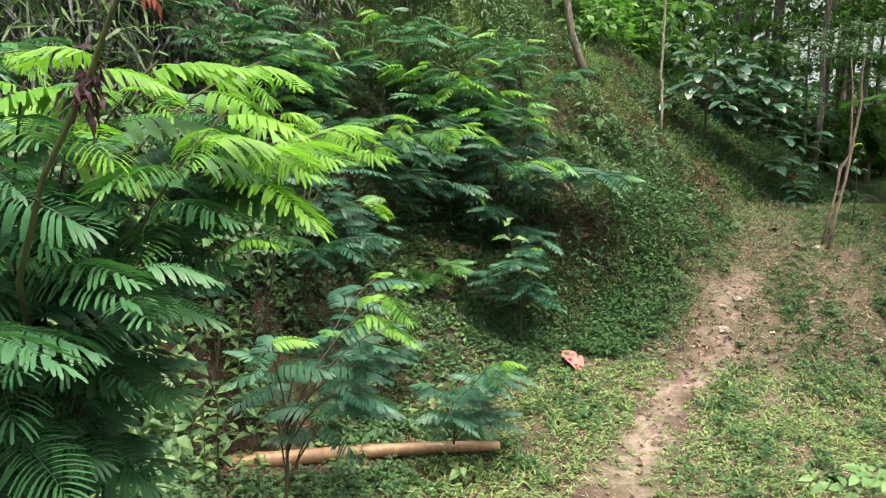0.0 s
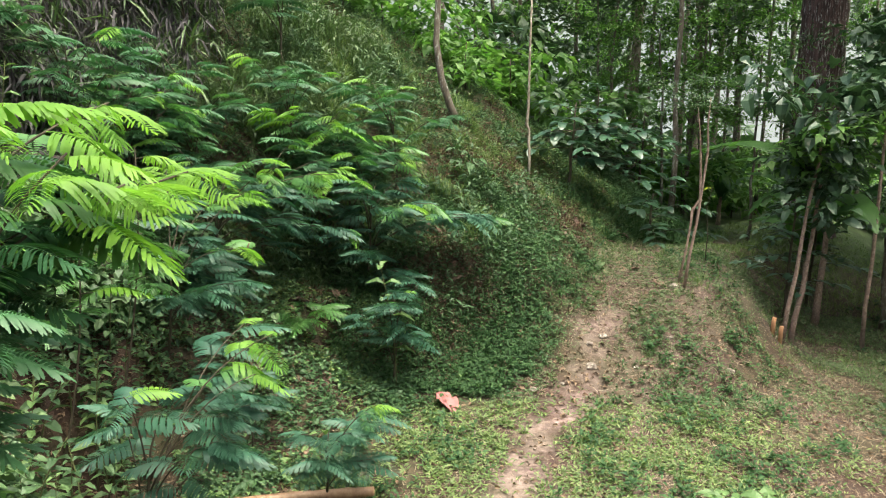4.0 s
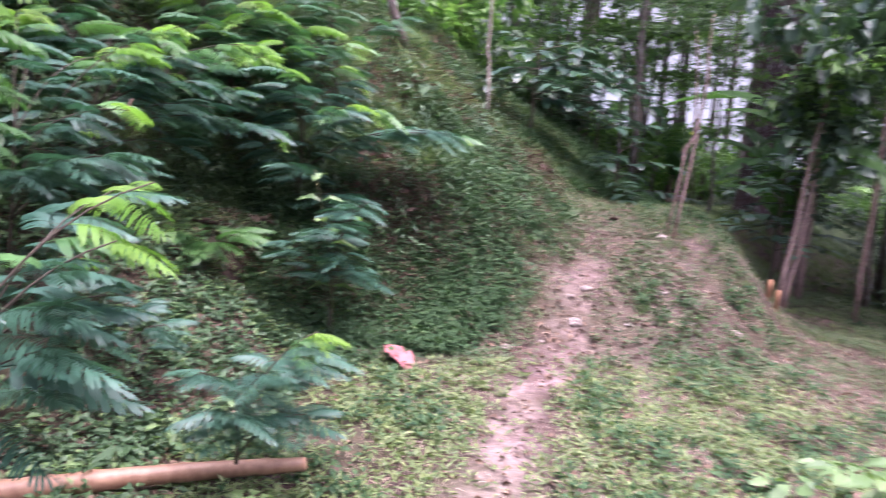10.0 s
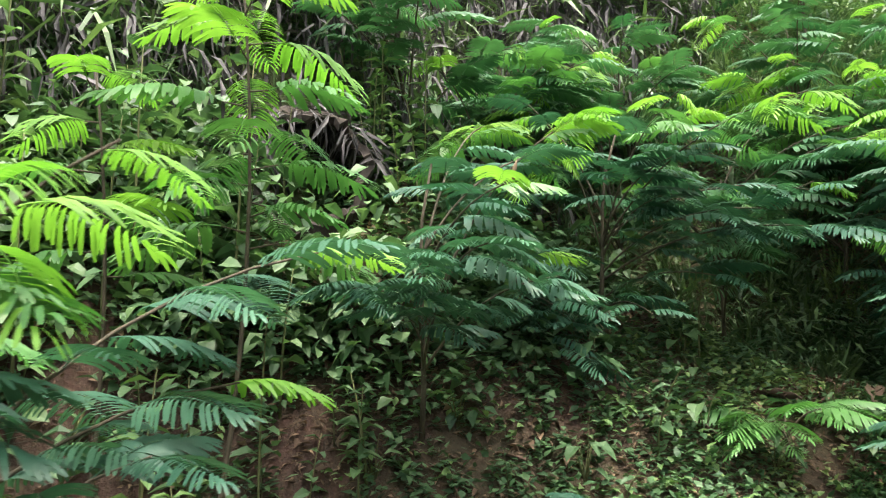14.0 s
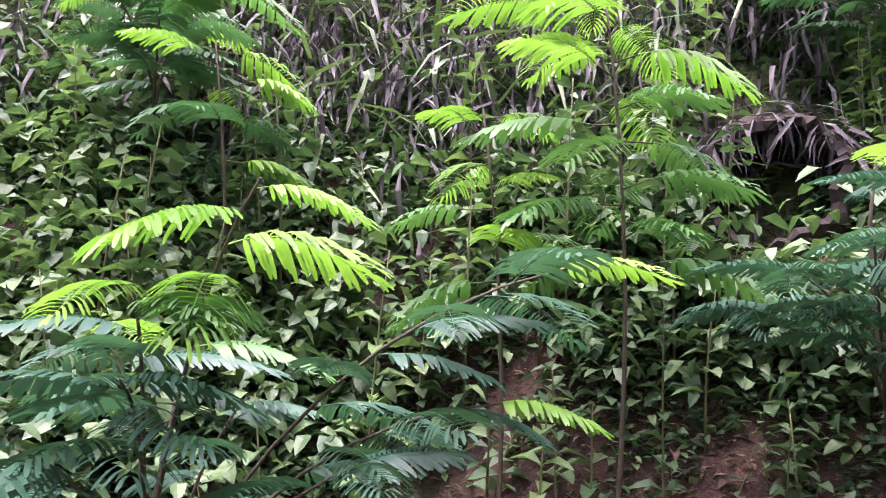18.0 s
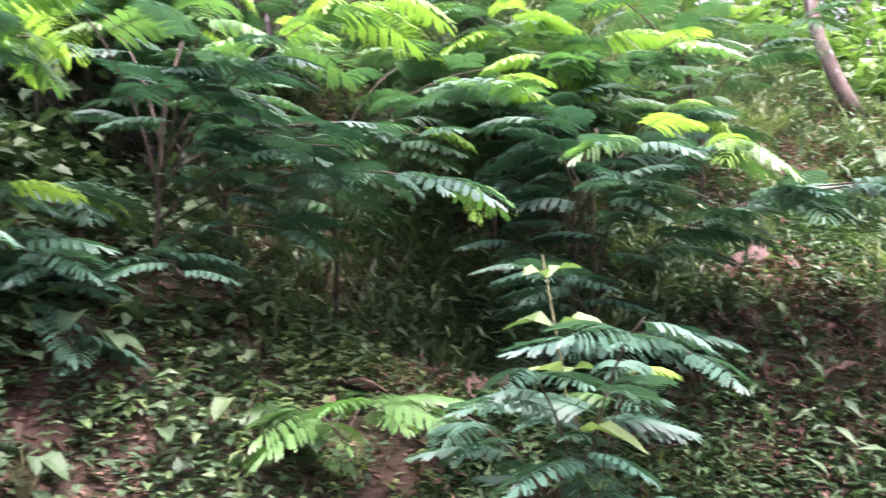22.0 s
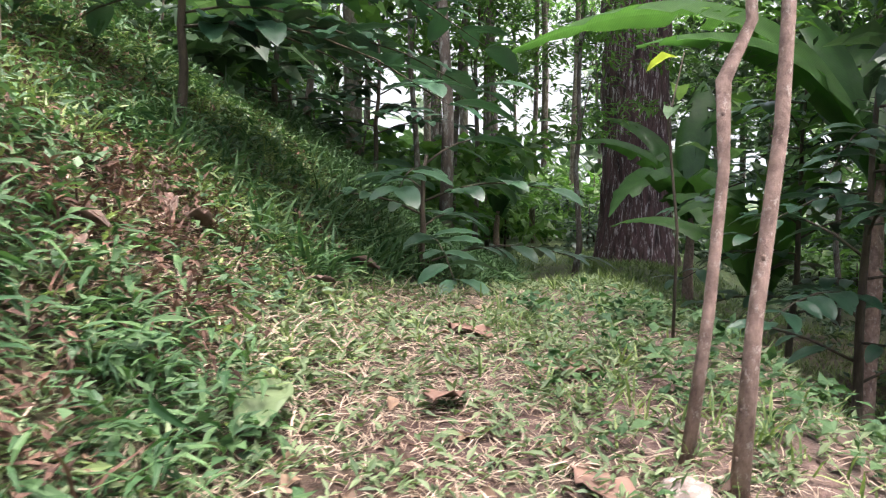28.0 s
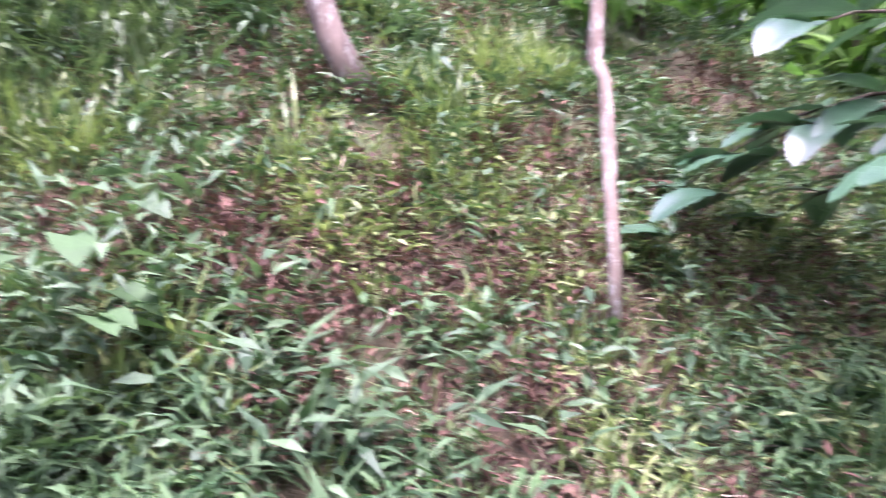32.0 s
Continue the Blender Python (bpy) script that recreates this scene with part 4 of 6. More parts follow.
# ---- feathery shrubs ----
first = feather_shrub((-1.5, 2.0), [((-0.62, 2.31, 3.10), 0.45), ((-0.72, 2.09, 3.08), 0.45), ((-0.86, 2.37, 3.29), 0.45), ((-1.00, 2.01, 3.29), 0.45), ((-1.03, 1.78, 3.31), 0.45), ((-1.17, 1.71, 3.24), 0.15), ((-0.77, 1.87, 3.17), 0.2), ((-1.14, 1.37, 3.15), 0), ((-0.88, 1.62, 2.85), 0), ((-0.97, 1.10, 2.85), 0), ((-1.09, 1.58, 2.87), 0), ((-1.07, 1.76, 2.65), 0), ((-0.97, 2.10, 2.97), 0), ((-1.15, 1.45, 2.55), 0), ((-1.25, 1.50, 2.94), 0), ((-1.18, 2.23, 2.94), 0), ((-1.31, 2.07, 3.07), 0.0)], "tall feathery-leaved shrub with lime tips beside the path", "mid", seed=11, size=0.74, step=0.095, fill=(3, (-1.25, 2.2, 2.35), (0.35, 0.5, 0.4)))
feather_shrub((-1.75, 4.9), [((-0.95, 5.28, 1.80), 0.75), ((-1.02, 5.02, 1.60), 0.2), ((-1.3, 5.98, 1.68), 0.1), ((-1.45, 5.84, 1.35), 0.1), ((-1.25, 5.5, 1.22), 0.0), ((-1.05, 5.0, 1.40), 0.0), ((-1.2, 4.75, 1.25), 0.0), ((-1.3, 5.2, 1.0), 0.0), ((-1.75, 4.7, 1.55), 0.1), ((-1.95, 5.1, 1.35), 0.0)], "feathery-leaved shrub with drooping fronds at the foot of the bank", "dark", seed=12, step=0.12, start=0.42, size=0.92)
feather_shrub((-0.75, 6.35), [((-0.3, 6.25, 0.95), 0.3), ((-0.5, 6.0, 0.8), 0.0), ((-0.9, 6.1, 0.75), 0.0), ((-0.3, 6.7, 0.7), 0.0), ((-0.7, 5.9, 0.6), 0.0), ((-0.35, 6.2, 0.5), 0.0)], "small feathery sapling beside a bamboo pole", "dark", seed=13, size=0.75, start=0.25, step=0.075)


def frond_tree(base, top, start, count, label, tone="sun", size=1.0, seed=0):
    """A single thin stem whose upper part carries fronds spread level all round, young and lime at the top."""
    r = random.Random(seed)
    base = ground_at(*base, -0.03)
    ob = thing("feathery_sapling", label, "sapling", base, "feathery saplings")
    end = Vector(top) - base
    pts = bend((0, 0, 0), end, 0.05, 9, (0.6, 0.5, 0))
    part("trunk", solid("trunk", *tube(pts, [0.012 - 0.001 * i for i in range(9)], 7), TWIG), ob)
    for k in range(count):
        s = start + (1 - start) * (k + 0.5) / count
        i = min(7, int(s * 8))
        p = pts[i].lerp(pts[i + 1], s * 8 - i)
        a = k * 2.4 + r.uniform(-0.4, 0.4)
        out = Vector((-math.sin(a), math.cos(a), r.uniform(-0.1, 0.35)))
        q = p + out * r.uniform(0.06, 0.16) * size
        petiole = part("petiole", solid("petiole", *tube([p, q], [0.004, 0.003], 5), TWIG), ob)
        kind = "young" if s > 0.62 + 0.3 * start or r.random() < 0.25 else tone
        m = Matrix.Translation(q) @ Euler((r.uniform(-0.2, 0.22), r.uniform(-0.2, 0.2), a + r.uniform(-0.3, 0.3))).to_matrix().to_4x4() @ Matrix.Scale(size * r.uniform(0.8, 1.25) * (0.8 if s > 0.92 else 1), 4)
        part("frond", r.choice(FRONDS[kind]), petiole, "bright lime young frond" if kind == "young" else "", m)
    return ob


frond_tree((-2.5, 6.35), (-2.2, 6.32, 2.98), 0.52, 20, "slender feathery sapling with level lime fronds on the bank", "sun", 1.0, 14)
frond_tree((-2.75, 5.95), (-2.5, 5.9, 2.5), 0.6, 9, "slender feathery sapling with light green fronds among herbs", "sun", 0.85, 41)
frond_tree((-3.25, 4.75), (-3.0, 4.7, 2.95), 0.6, 9, "slender feathery sapling with light green fronds high on the bank", "mid", 0.95, 42)
budded = feather_shrub((-2.35, 7.4), [((-1.5, 7.12, 2.05), 0.3), ((-1.45, 6.85, 1.78), 0.0), ((-1.75, 6.75, 1.75), 0.0), ((-2.0, 6.7, 1.65), 0.0), ((-1.6, 7.5, 1.7), 0.0), ((-2.0, 8.1, 2.4), 0.35), ((-1.7, 7.9, 2.5), 0.35), ((-2.6, 8.3, 2.7), 0.4)], "feathery shrub with a pink bud on its lime tip", "dark", seed=15, size=0.88, step=0.10)
feather_shrub((-2.3, 8.9), [((-0.95, 8.75, 2.62), 0.4), ((-1.5, 8.5, 2.7), 0.35), ((-1.3, 8.95, 2.1), 0.0), ((-1.2, 9.55, 2.25), 0.0), ((-2.4, 8.4, 2.8), 0.4), ((-2.9, 8.9, 3.0), 0.4), ((-1.55, 9.0, 1.75), 0.0), ((-1.75, 8.55, 1.55), 0.0), ((-0.75, 9.2, 1.9), 0.1)], "large dark feathery shrub with lime upper fronds on the bank", "dark", seed=16, size=0.92, step=0.11, fill=(2, (-1.6, 8.9, 2.3), (0.8, 0.7, 0.4)))
feather_shrub((-0.7, 10.4), [((-0.02, 9.62, 1.25), 0.0), ((0.14, 9.9, 2.2), 0.2), ((0.85, 10.3, 2.0), 0.0), ((1.0, 10.2, 1.95), 0.1), ((-0.2, 9.6, 2.2), 0.1), ((-0.8, 9.6, 2.5), 0.2), ((-0.1, 10.6, 2.5), 0.2), ((-0.9, 10.2, 2.8), 0.3)], "dark feathery shrub hanging over the brow of the bank", "dark", seed=17, step=0.085, fill=(4, (-0.9, 9.9, 2.0), (0.6, 0.4, 0.4)))
feather_shrub((-0.3, 9.1), [((-0.15, 9.25, 1.22), 0.35), ((-0.01, 8.8, 1.4), 0.0), ((-0.36, 8.65, 1.25), 0.0), ((-0.16, 8.65, 1.0), 0.0), ((-0.30, 9.45, 1.15), 0.0), ((-0.66, 8.85, 1.05), 0.0), ((0.04, 8.95, 0.8), 0.0)], "feathery sapling with arching fronds beside the path", "dark", seed=18, size=0.9, start=0.3)
feather_shrub((-1.3, 9.08), [((-1.48, 8.92, 1.02), 0.2), ((-1.08, 8.98, 1.05), 0.2), ((-1.28, 8.85, 0.98), 0.0), ((-1.35, 9.3, 1.05), 0.0)], "small fresh feathery seedling on bare soil", "sun", seed=19, size=0.85, start=0.6)
feather_shrub((-2.65, 8.25), [((-2.0, 8.15, 1.55), 0.0), ((-2.15, 8.05, 1.85), 0.1), ((-1.95, 8.28, 1.22), 0.0), ((-2.3, 8.6, 1.9), 0.1), ((-2.1, 8.4, 1.5), 0.0)], "dark feathery shrub drooping down the bank", "dark", seed=25, size=0.85, start=0.35)
feather_shrub((-1.55, 7.2), [((-1.25, 7.0, 0.75), 0.0), ((-1.7, 7.0, 0.7), 0.0), ((-1.5, 7.6, 0.75), 0.0), ((-1.3, 7.4, 0.6), 0.0)], "small feathery seedling on bare soil", "dark", seed=20, size=0.6, start=0.4)
feather_shrub((-2.0, 9.9), [((-1.2, 9.5, 2.3), 0.1), ((-1.5, 9.2, 2.05), 0.0), ((-2.2, 9.3, 2.4), 0.2), ((-1.0, 9.9, 2.6), 0.3), ((-1.6, 10.2, 2.9), 0.3)], "dark feathery shrub in the fold of the bank", "mid", seed=23, fill=(2, (-1.7, 9.6, 2.4), (0.7, 0.5, 0.4)))
feather_shrub((-1.5, 10.9), [((-0.6, 10.6, 3.0), 0.3), ((-1.1, 10.3, 3.2), 0.5), ((-1.9, 10.4, 3.3), 0.6), ((-1.0, 11.0, 3.4), 0.6)], "feathery shrub with fresh green fronds above the brow", "mid", seed=24, fill=(5, (-1.3, 10.6, 2.6), (0.8, 0.5, 0.5)))

# what hangs in the tall shrub: a withered tuft, red shoots, a broad blade; and a bud on another shrub's tip
at = first.location
reach = [Vector(q) - at for q in ((-0.58, 1.22, 3.52), (-0.70, 1.26, 3.36), (-0.78, 1.30, 3.24), (-0.90, 1.34, 3.08), (-1.05, 1.45, 2.85), (-1.25, 1.75, 2.55))]
hung = part("stalk", solid("stalk", *tube(reach, [0.004, 0.005, 0.006, 0.006, 0.007, 0.008], 6), STEMGREEN), first, "bent olive stalk")
g = np.random.default_rng(12)
n = 60
P = np.array(Vector((-0.775, 1.295, 3.25)) - at) + g.normal(0, 1, (n, 3)) * np.array([0.012, 0.012, 0.026])
tuft = quick_mesh("withered_tuft", *swarm(*SPEAR, turns(g.uniform(0, 6.3, n), g.normal(-1.0, 0.5, n), g.normal(0, 0.6, n)) * g.uniform(0.03, 0.055, n)[:, None, None], P), WITHERED)
part("withered_tuft", tuft, hung, "dark purple withered leaf tuft")
for k, (dx, long) in enumerate(((0.0, 0.10), (0.04, 0.12))):
    top = Vector((-0.67 + dx, 1.24 + dx * 0.4, 3.50)) - at
    n = 26
    s = g.uniform(0, 1, n)
    P = np.array(top) + np.stack([g.normal(0, 0.006, n), g.normal(0, 0.006, n), -long * s], -1)
    part("red_shoot", quick_mesh("red_shoot", *swarm(*DIAMOND, turns(g.uniform(0, 6.3, n), g.normal(-1.25, 0.2, n), g.normal(0, 0.5, n)) * g.uniform(0.02, 0.04, n)[:, None, None], P), REDSHOOT), hung, "red hanging young shoot")
bud_at = Vector((-1.52, 7.10, 2.07)) - budded.location
part("bud", solid("bud", *tube([bud_at + Vector((0, 0, -0.03)), bud_at, bud_at + Vector((0.01, 0, 0.03)), bud_at + Vector((0.02, 0, 0.055))], [0.004, 0.009, 0.008, 0.002], 8), BROWNLEAF), budded, "pink bud at the tip")
sr = random.Random(21)
for k, (bx, by) in enumerate(((-3.9, 4.2), (-3.2, 8.9), (-3.6, 9.5), (-3.0, 3.0), (-2.6, 1.6))):
    z = float(height(bx, by))
    sprays = [((bx + sr.uniform(-0.2, 1.0), by + sr.uniform(-0.6, 0.6), z + sr.uniform(0.7, 1.3)), sr.choice((0.0, 0.2, 0.4))) for _ in range(6)]
    feather_shrub((bx, by), sprays, "feathery shrub high on the steep bank", "mid", seed=30 + k)
for k, (bx, by) in enumerate(((-2.9, 10.4), (-1.8, 11.2), (-3.4, 9.6), (-0.4, 11.9), (-2.2, 12.6), (-1.0, 11.0), (-2.6, 9.7), (-3.6, 8.6), (-3.4, 11.8))):
    z = float(height(bx, by))
    sprays = [((bx + sr.uniform(-0.9, 0.9), by + sr.uniform(-0.9, 0.5), z + sr.uniform(0.8, 1.9)), sr.choice((0.0, 0.0, 0.25))) for _ in range(7)]
    feather_shrub((bx, by), sprays, "feathery shrub on the upper slope", "mid", seed=60 + k)


# ---- trees ----
def trunk_points(tall, lean=(0, 0), wob=0.02, n=9, seed=0):
    g = random.Random(seed)
    return [Vector((lean[0] * tall * i / (n - 1) + g.uniform(-wob, wob), lean[1] * tall * i / (n - 1) + g.uniform(-wob, wob), tall * i / (n - 1))) for i in range(n)]


CROWNS = []
for k in range(6):
    sets = []
    g = np.random.default_rng(100 + k)
    for _ in range(17):
        c = np.array([g.normal(0, 1.2), g.normal(0, 1.2), g.uniform(-1.3, 1.6)])
        v, f = leaf_cluster(36, *WIDE, 0.35, g.uniform(0.4, 0.8), 0.7, int(g.integers(1e6)))
        sets.append((v + c, f))
    CROWNS.append(quick_mesh("crown", *joined(*sets), FOREST if k % 3 else FOREST_LIGHT))
AIRY = []
for k in range(3):
    g = np.random.default_rng(150 + k)
    sets = []
    for _ in range(30):
        c = np.array([g.normal(0, 0.9), g.normal(0, 0.9), g.uniform(-1.0, 1.2)])
        v, f = leaf_cluster(36, *DIAMOND, 0.17, g.uniform(0.25, 0.5), 0.25, int(g.integers(1e6)), -0.1, 0.2)
        sets.append((v + c, f))
    AIRY.append(quick_mesh("crown", *joined(*sets), FOREST_LIGHT if k == 2 else FOREST))
DRYCROWNS = []
for k in range(2):
    g = np.random.default_rng(170 + k)
    sets = []
    for _ in range(34):
        c = np.array([g.normal(0, 0.9), g.normal(0, 0.9), g.uniform(-1.0, 1.2)])
        v, f = leaf_cluster(30, *SLIVER, 0.26, g.uniform(0.25, 0.5), 0.3, int(g.integers(1e6)), -0.2, 0.3)
        sets.append((v + c, f))
    DRYCROWNS.append(quick_mesh("crown", *joined(*sets), GREYBROWN))
BUSHES = []
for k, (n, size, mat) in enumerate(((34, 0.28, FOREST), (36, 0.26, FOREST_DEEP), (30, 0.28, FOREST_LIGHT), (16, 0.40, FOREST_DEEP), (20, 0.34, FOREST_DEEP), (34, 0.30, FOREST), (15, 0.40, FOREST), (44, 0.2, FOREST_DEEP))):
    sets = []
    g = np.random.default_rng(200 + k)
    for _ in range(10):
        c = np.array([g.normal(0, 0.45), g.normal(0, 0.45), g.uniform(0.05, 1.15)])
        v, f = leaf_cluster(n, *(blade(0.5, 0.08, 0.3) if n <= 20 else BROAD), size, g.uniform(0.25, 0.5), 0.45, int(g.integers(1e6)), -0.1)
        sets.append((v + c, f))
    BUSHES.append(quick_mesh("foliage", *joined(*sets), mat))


def forest_tree(x, y, tall, r, crown, lean, label, scale=1.0, crowns=3, seed=0, mat=None, kinds=None):
    g = random.Random(seed)
    ob = thing("forest_tree", label, "tree", ground_at(x, y, -0.1), "forest trees")
    pts = trunk_points(tall, lean, 0.04, 10, seed)
    part("trunk", solid("trunk", *tube(pts, [r * (1.25 if i == 0 else 1) * (1 - 0.06 * i) for i in range(10)], 9), mat or BARK_GREY), ob)
    for k in range(crowns):
        at = pts[-1 - 2 * k] + Vector((g.uniform(-0.7, 0.7), g.uniform(-0.7, 0.7), 0.2))
        limb = [pts[-2 - 2 * k], pts[-2 - 2 * k].lerp(at, 0.6) + Vector((0, 0, 0.1)), at]
        arm = part("limb", solid("limb", *tube(limb, [r * 0.4, r * 0.25, r * 0.1], 6), mat or BARK_GREY), ob)
        m = Matrix.Translation(at) @ Euler((0, 0, g.uniform(0, 6.3))).to_matrix().to_4x4() @ Matrix.Scale(scale * g.uniform(0.8, 1.2), 4)
        part("crown", (kinds or CROWNS)[(crown + k) % len(kinds or CROWNS)], arm, "", m)
    return ob


fr = random.Random(77)
spots = []


def bright_gap(x, y):
    """Wedge thinned from the camera's place so that sky shows between the trunks."""
    a = math.degrees(math.atan2(x - 2.0, y - 9.0))
    return 10 < a < 50


def sight_line(x, y):
    """Sight lines from the camera, cleared to show the great trunk and the banana clumps."""
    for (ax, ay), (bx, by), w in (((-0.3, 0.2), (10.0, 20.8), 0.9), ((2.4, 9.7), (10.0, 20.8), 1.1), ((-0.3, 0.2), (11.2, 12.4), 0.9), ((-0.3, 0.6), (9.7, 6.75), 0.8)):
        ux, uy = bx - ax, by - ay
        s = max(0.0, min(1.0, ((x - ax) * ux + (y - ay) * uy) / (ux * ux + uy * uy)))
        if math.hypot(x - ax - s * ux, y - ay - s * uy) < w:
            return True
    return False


for _ in range(2400):
    x, y = fr.uniform(-16, 36), fr.uniform(-2, 46)
    d = float(offpath(x, y))
    hill = x < 3.2 and d > 0
    if -d < 6.3 and not (hill and y > 16) and not (y > 26):
        continue
    if x < -1 and y < 17 or math.hypot(x - 1, y - 3) < 13.5:
        continue
    if hill and y < 23 or sight_line(x, y):
        continue
    if bright_gap(x, y) and fr.random() < 0.68 or math.hypot(x - 13.0, y - 6.0) < 5.0:
        continue
    if min([math.hypot(x - a, y - b) for a, b in spots] or [9]) < (2.3 if not hill else 4.2):
        continue
    spots.append((x, y))
    if len(spots) > 84:
        break
for k, (x, y) in enumerate(spots):
    low = k % 5 < 3 and not bright_gap(x, y) and offpath(x, y) < -8
    airy = k % 4 == 0
    tall = fr.uniform(4.0, 6.5) if low else fr.uniform(8, 13)
    words = "young forest tree with a fine feathery crown" if airy else "low leafy tree of the forest's middle storey" if low else "tall forest tree with a slim mottled trunk"
    forest_tree(x, y, tall, fr.uniform(0.05, 0.09) if low else fr.uniform(0.09, 0.18), k, (fr.uniform(-0.06, 0.06), fr.uniform(-0.05, 0.05)), words, fr.uniform(0.8, 1.15), 4 if low else 3, k, None, AIRY if airy else None)
for k, (x, y, tall) in enumerate(((4.4, 19.6, 4.6), (6.6, 20.4, 5.2), (-2.8, 17.4, 5.0), (0.8, 20.5, 6.0), (8.2, 13.8, 4.4), (12.5, 19.0, 6.0), (13.4, 11.4, 5.0), (9.8, 14.6, 4.6), (14.0, 13.2, 6.0))):
    forest_tree(x, y, tall, 0.05, k, (fr.uniform(-0.05, 0.05), fr.uniform(-0.05, 0.05)), "young tree with an airy crown near the path", 0.7, 3, 300 + k, None, AIRY if k % 2 == 0 else None)

# The unseen crowns above are added to shade the forest edge.
for k, (x, y, tall, r) in enumerate(((11.9, 12.5, 14.0, 0.17), (10.9, 15.4, 14.0, 0.09), (9.2, 15.0, 13.0, 0.06))):
    forest_tree(x, y, tall, r, k, (fr.uniform(-0.03, 0.03), fr.uniform(-0.03, 0.03)), "tall bare-trunked forest tree at the meadow's edge, unseen crown added for shade", 1.25, 3, 400 + k)
for k, (x, y, r) in enumerate(((7.4, 23.5, 0.07), (8.4, 26.0, 0.10), (9.0, 24.4, 0.05), (9.9, 28.0, 0.12), (10.6, 25.6, 0.06), (11.4, 30.0, 0.10), (12.6, 27.4, 0.08), (13.8, 31.0, 0.12), (7.9, 29.5, 0.09), (14.6, 27.0, 0.07), (6.4, 25.5, 0.08), (5.5, 17.7, 0.065), (5.3, 21.0, 0.14))):
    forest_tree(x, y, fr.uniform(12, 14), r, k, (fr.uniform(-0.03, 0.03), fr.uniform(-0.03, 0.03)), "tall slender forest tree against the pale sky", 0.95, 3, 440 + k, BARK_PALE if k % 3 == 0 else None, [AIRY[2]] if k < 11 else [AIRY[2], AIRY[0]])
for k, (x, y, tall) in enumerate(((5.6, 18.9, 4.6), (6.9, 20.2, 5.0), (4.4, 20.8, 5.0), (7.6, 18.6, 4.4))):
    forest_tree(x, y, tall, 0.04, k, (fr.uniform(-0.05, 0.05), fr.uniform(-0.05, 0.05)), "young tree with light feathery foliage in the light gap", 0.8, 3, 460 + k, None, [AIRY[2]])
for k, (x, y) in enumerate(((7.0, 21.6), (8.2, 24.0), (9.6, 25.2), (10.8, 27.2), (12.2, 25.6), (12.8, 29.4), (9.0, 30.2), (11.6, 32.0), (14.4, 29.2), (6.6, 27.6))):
    ob = thing("lit_shrub", "leafy shrub with sunlight in its leaf colour under the pale gap in the woods", "shrub", ground_at(x, y, -0.05), "shrubs in the light gap")
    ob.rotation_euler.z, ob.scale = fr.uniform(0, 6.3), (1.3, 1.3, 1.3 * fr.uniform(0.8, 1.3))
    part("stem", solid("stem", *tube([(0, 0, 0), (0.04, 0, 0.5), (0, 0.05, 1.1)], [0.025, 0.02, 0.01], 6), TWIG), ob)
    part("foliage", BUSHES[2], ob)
# Hillside shrubs mostly take the leaf colour that holds sunlight.
sunny = []
for _ in range(300):
    x, y = fr.uniform(-3.0, 6.0), fr.uniform(16.4, 22.0)
    if 3.0 < float(offpath(x, y)) < 9 and min([math.hypot(x - a, y - b) for a, b in sunny] or [9]) > 1.15 and len(sunny) < 18:
        sunny.append((x, y))
for k, (x, y) in enumerate(sunny):
    ob = thing("hillside_shrub", "green leafy shrub on the hillside under the trees", "shrub", ground_at(x, y, -0.05), "hillside shrubs")
    ob.rotation_euler.z, ob.scale = fr.uniform(0, 6.3), (fr.uniform(0.8, 1.3),) * 3
    part("stem", solid("stem", *tube([(0, 0, 0), (0.04, 0, 0.5), (0, 0.05, 1.1)], [0.025, 0.02, 0.01], 6), TWIG), ob)
    part("foliage", BUSHES[2] if k % 4 else BUSHES[0], ob)

for k, (x, y) in enumerate(((11.4, 8.4), (11.7, 5.7), (11.2, 4.0), (12.6, 9.6), (12.6, 7.2), (12.4, 2.6))):
    ob = thing("dry_tree", "half-bare tree with fine grey-brown dry foliage", "tree", ground_at(x, y, -0.1), "dry trees")
    pts = trunk_points(6.5, (fr.uniform(-0.05, 0.05), 0), 0.06, 10, 500 + k)
    part("trunk", solid("trunk", *tube(pts, [0.07 - 0.005 * i for i in range(10)], 8), BARK_GREY), ob)
    for c in range(5):
        at = pts[2 + c] + Vector((fr.uniform(-0.9, 0.9), fr.uniform(-0.9, 0.9), 0.9))
        arm = part("limb", solid("limb", *tube([pts[2 + c], pts[2 + c].lerp(at, 0.6) + Vector((0, 0, 0.1)), at], [0.03, 0.02, 0.008], 6), BARK_GREY), ob)
        part("crown", DRYCROWNS[c % 2], arm, "", Matrix.Translation(at) @ Euler((0, 0, fr.uniform(0, 6.3))).to_matrix().to_4x4() @ Matrix.Scale(0.8, 4))

# pale haze behind the woods
haze, nt, bsdf, out = shader("pale hazy sky")
glow = nt.nodes.new("ShaderNodeEmission")
nt.links.new(ramp(nt, noisy(nt, 0.02, 2.0), [(0.3, (0.88, 0.92, 0.96)), (0.7, (1.0, 1.0, 1.0))]), glow.inputs["Color"])
glow.inputs["Strength"].default_value = 0.22
nt.links.new(glow.outputs[0], out.inputs["Surface"])
V = [(160 * math.sin(a * math.pi / 48), 160 * math.cos(a * math.pi / 48), z) for z in (-12, 62) for a in range(96)]
F = [(a, (a + 1) % 96, 96 + (a + 1) % 96, 96 + a) for a in range(96)]
tagged(new("backdrop", quick_mesh("backdrop", V, F, haze)), "pale hazy sky standing behind the far woods", "sky", kind="structure")

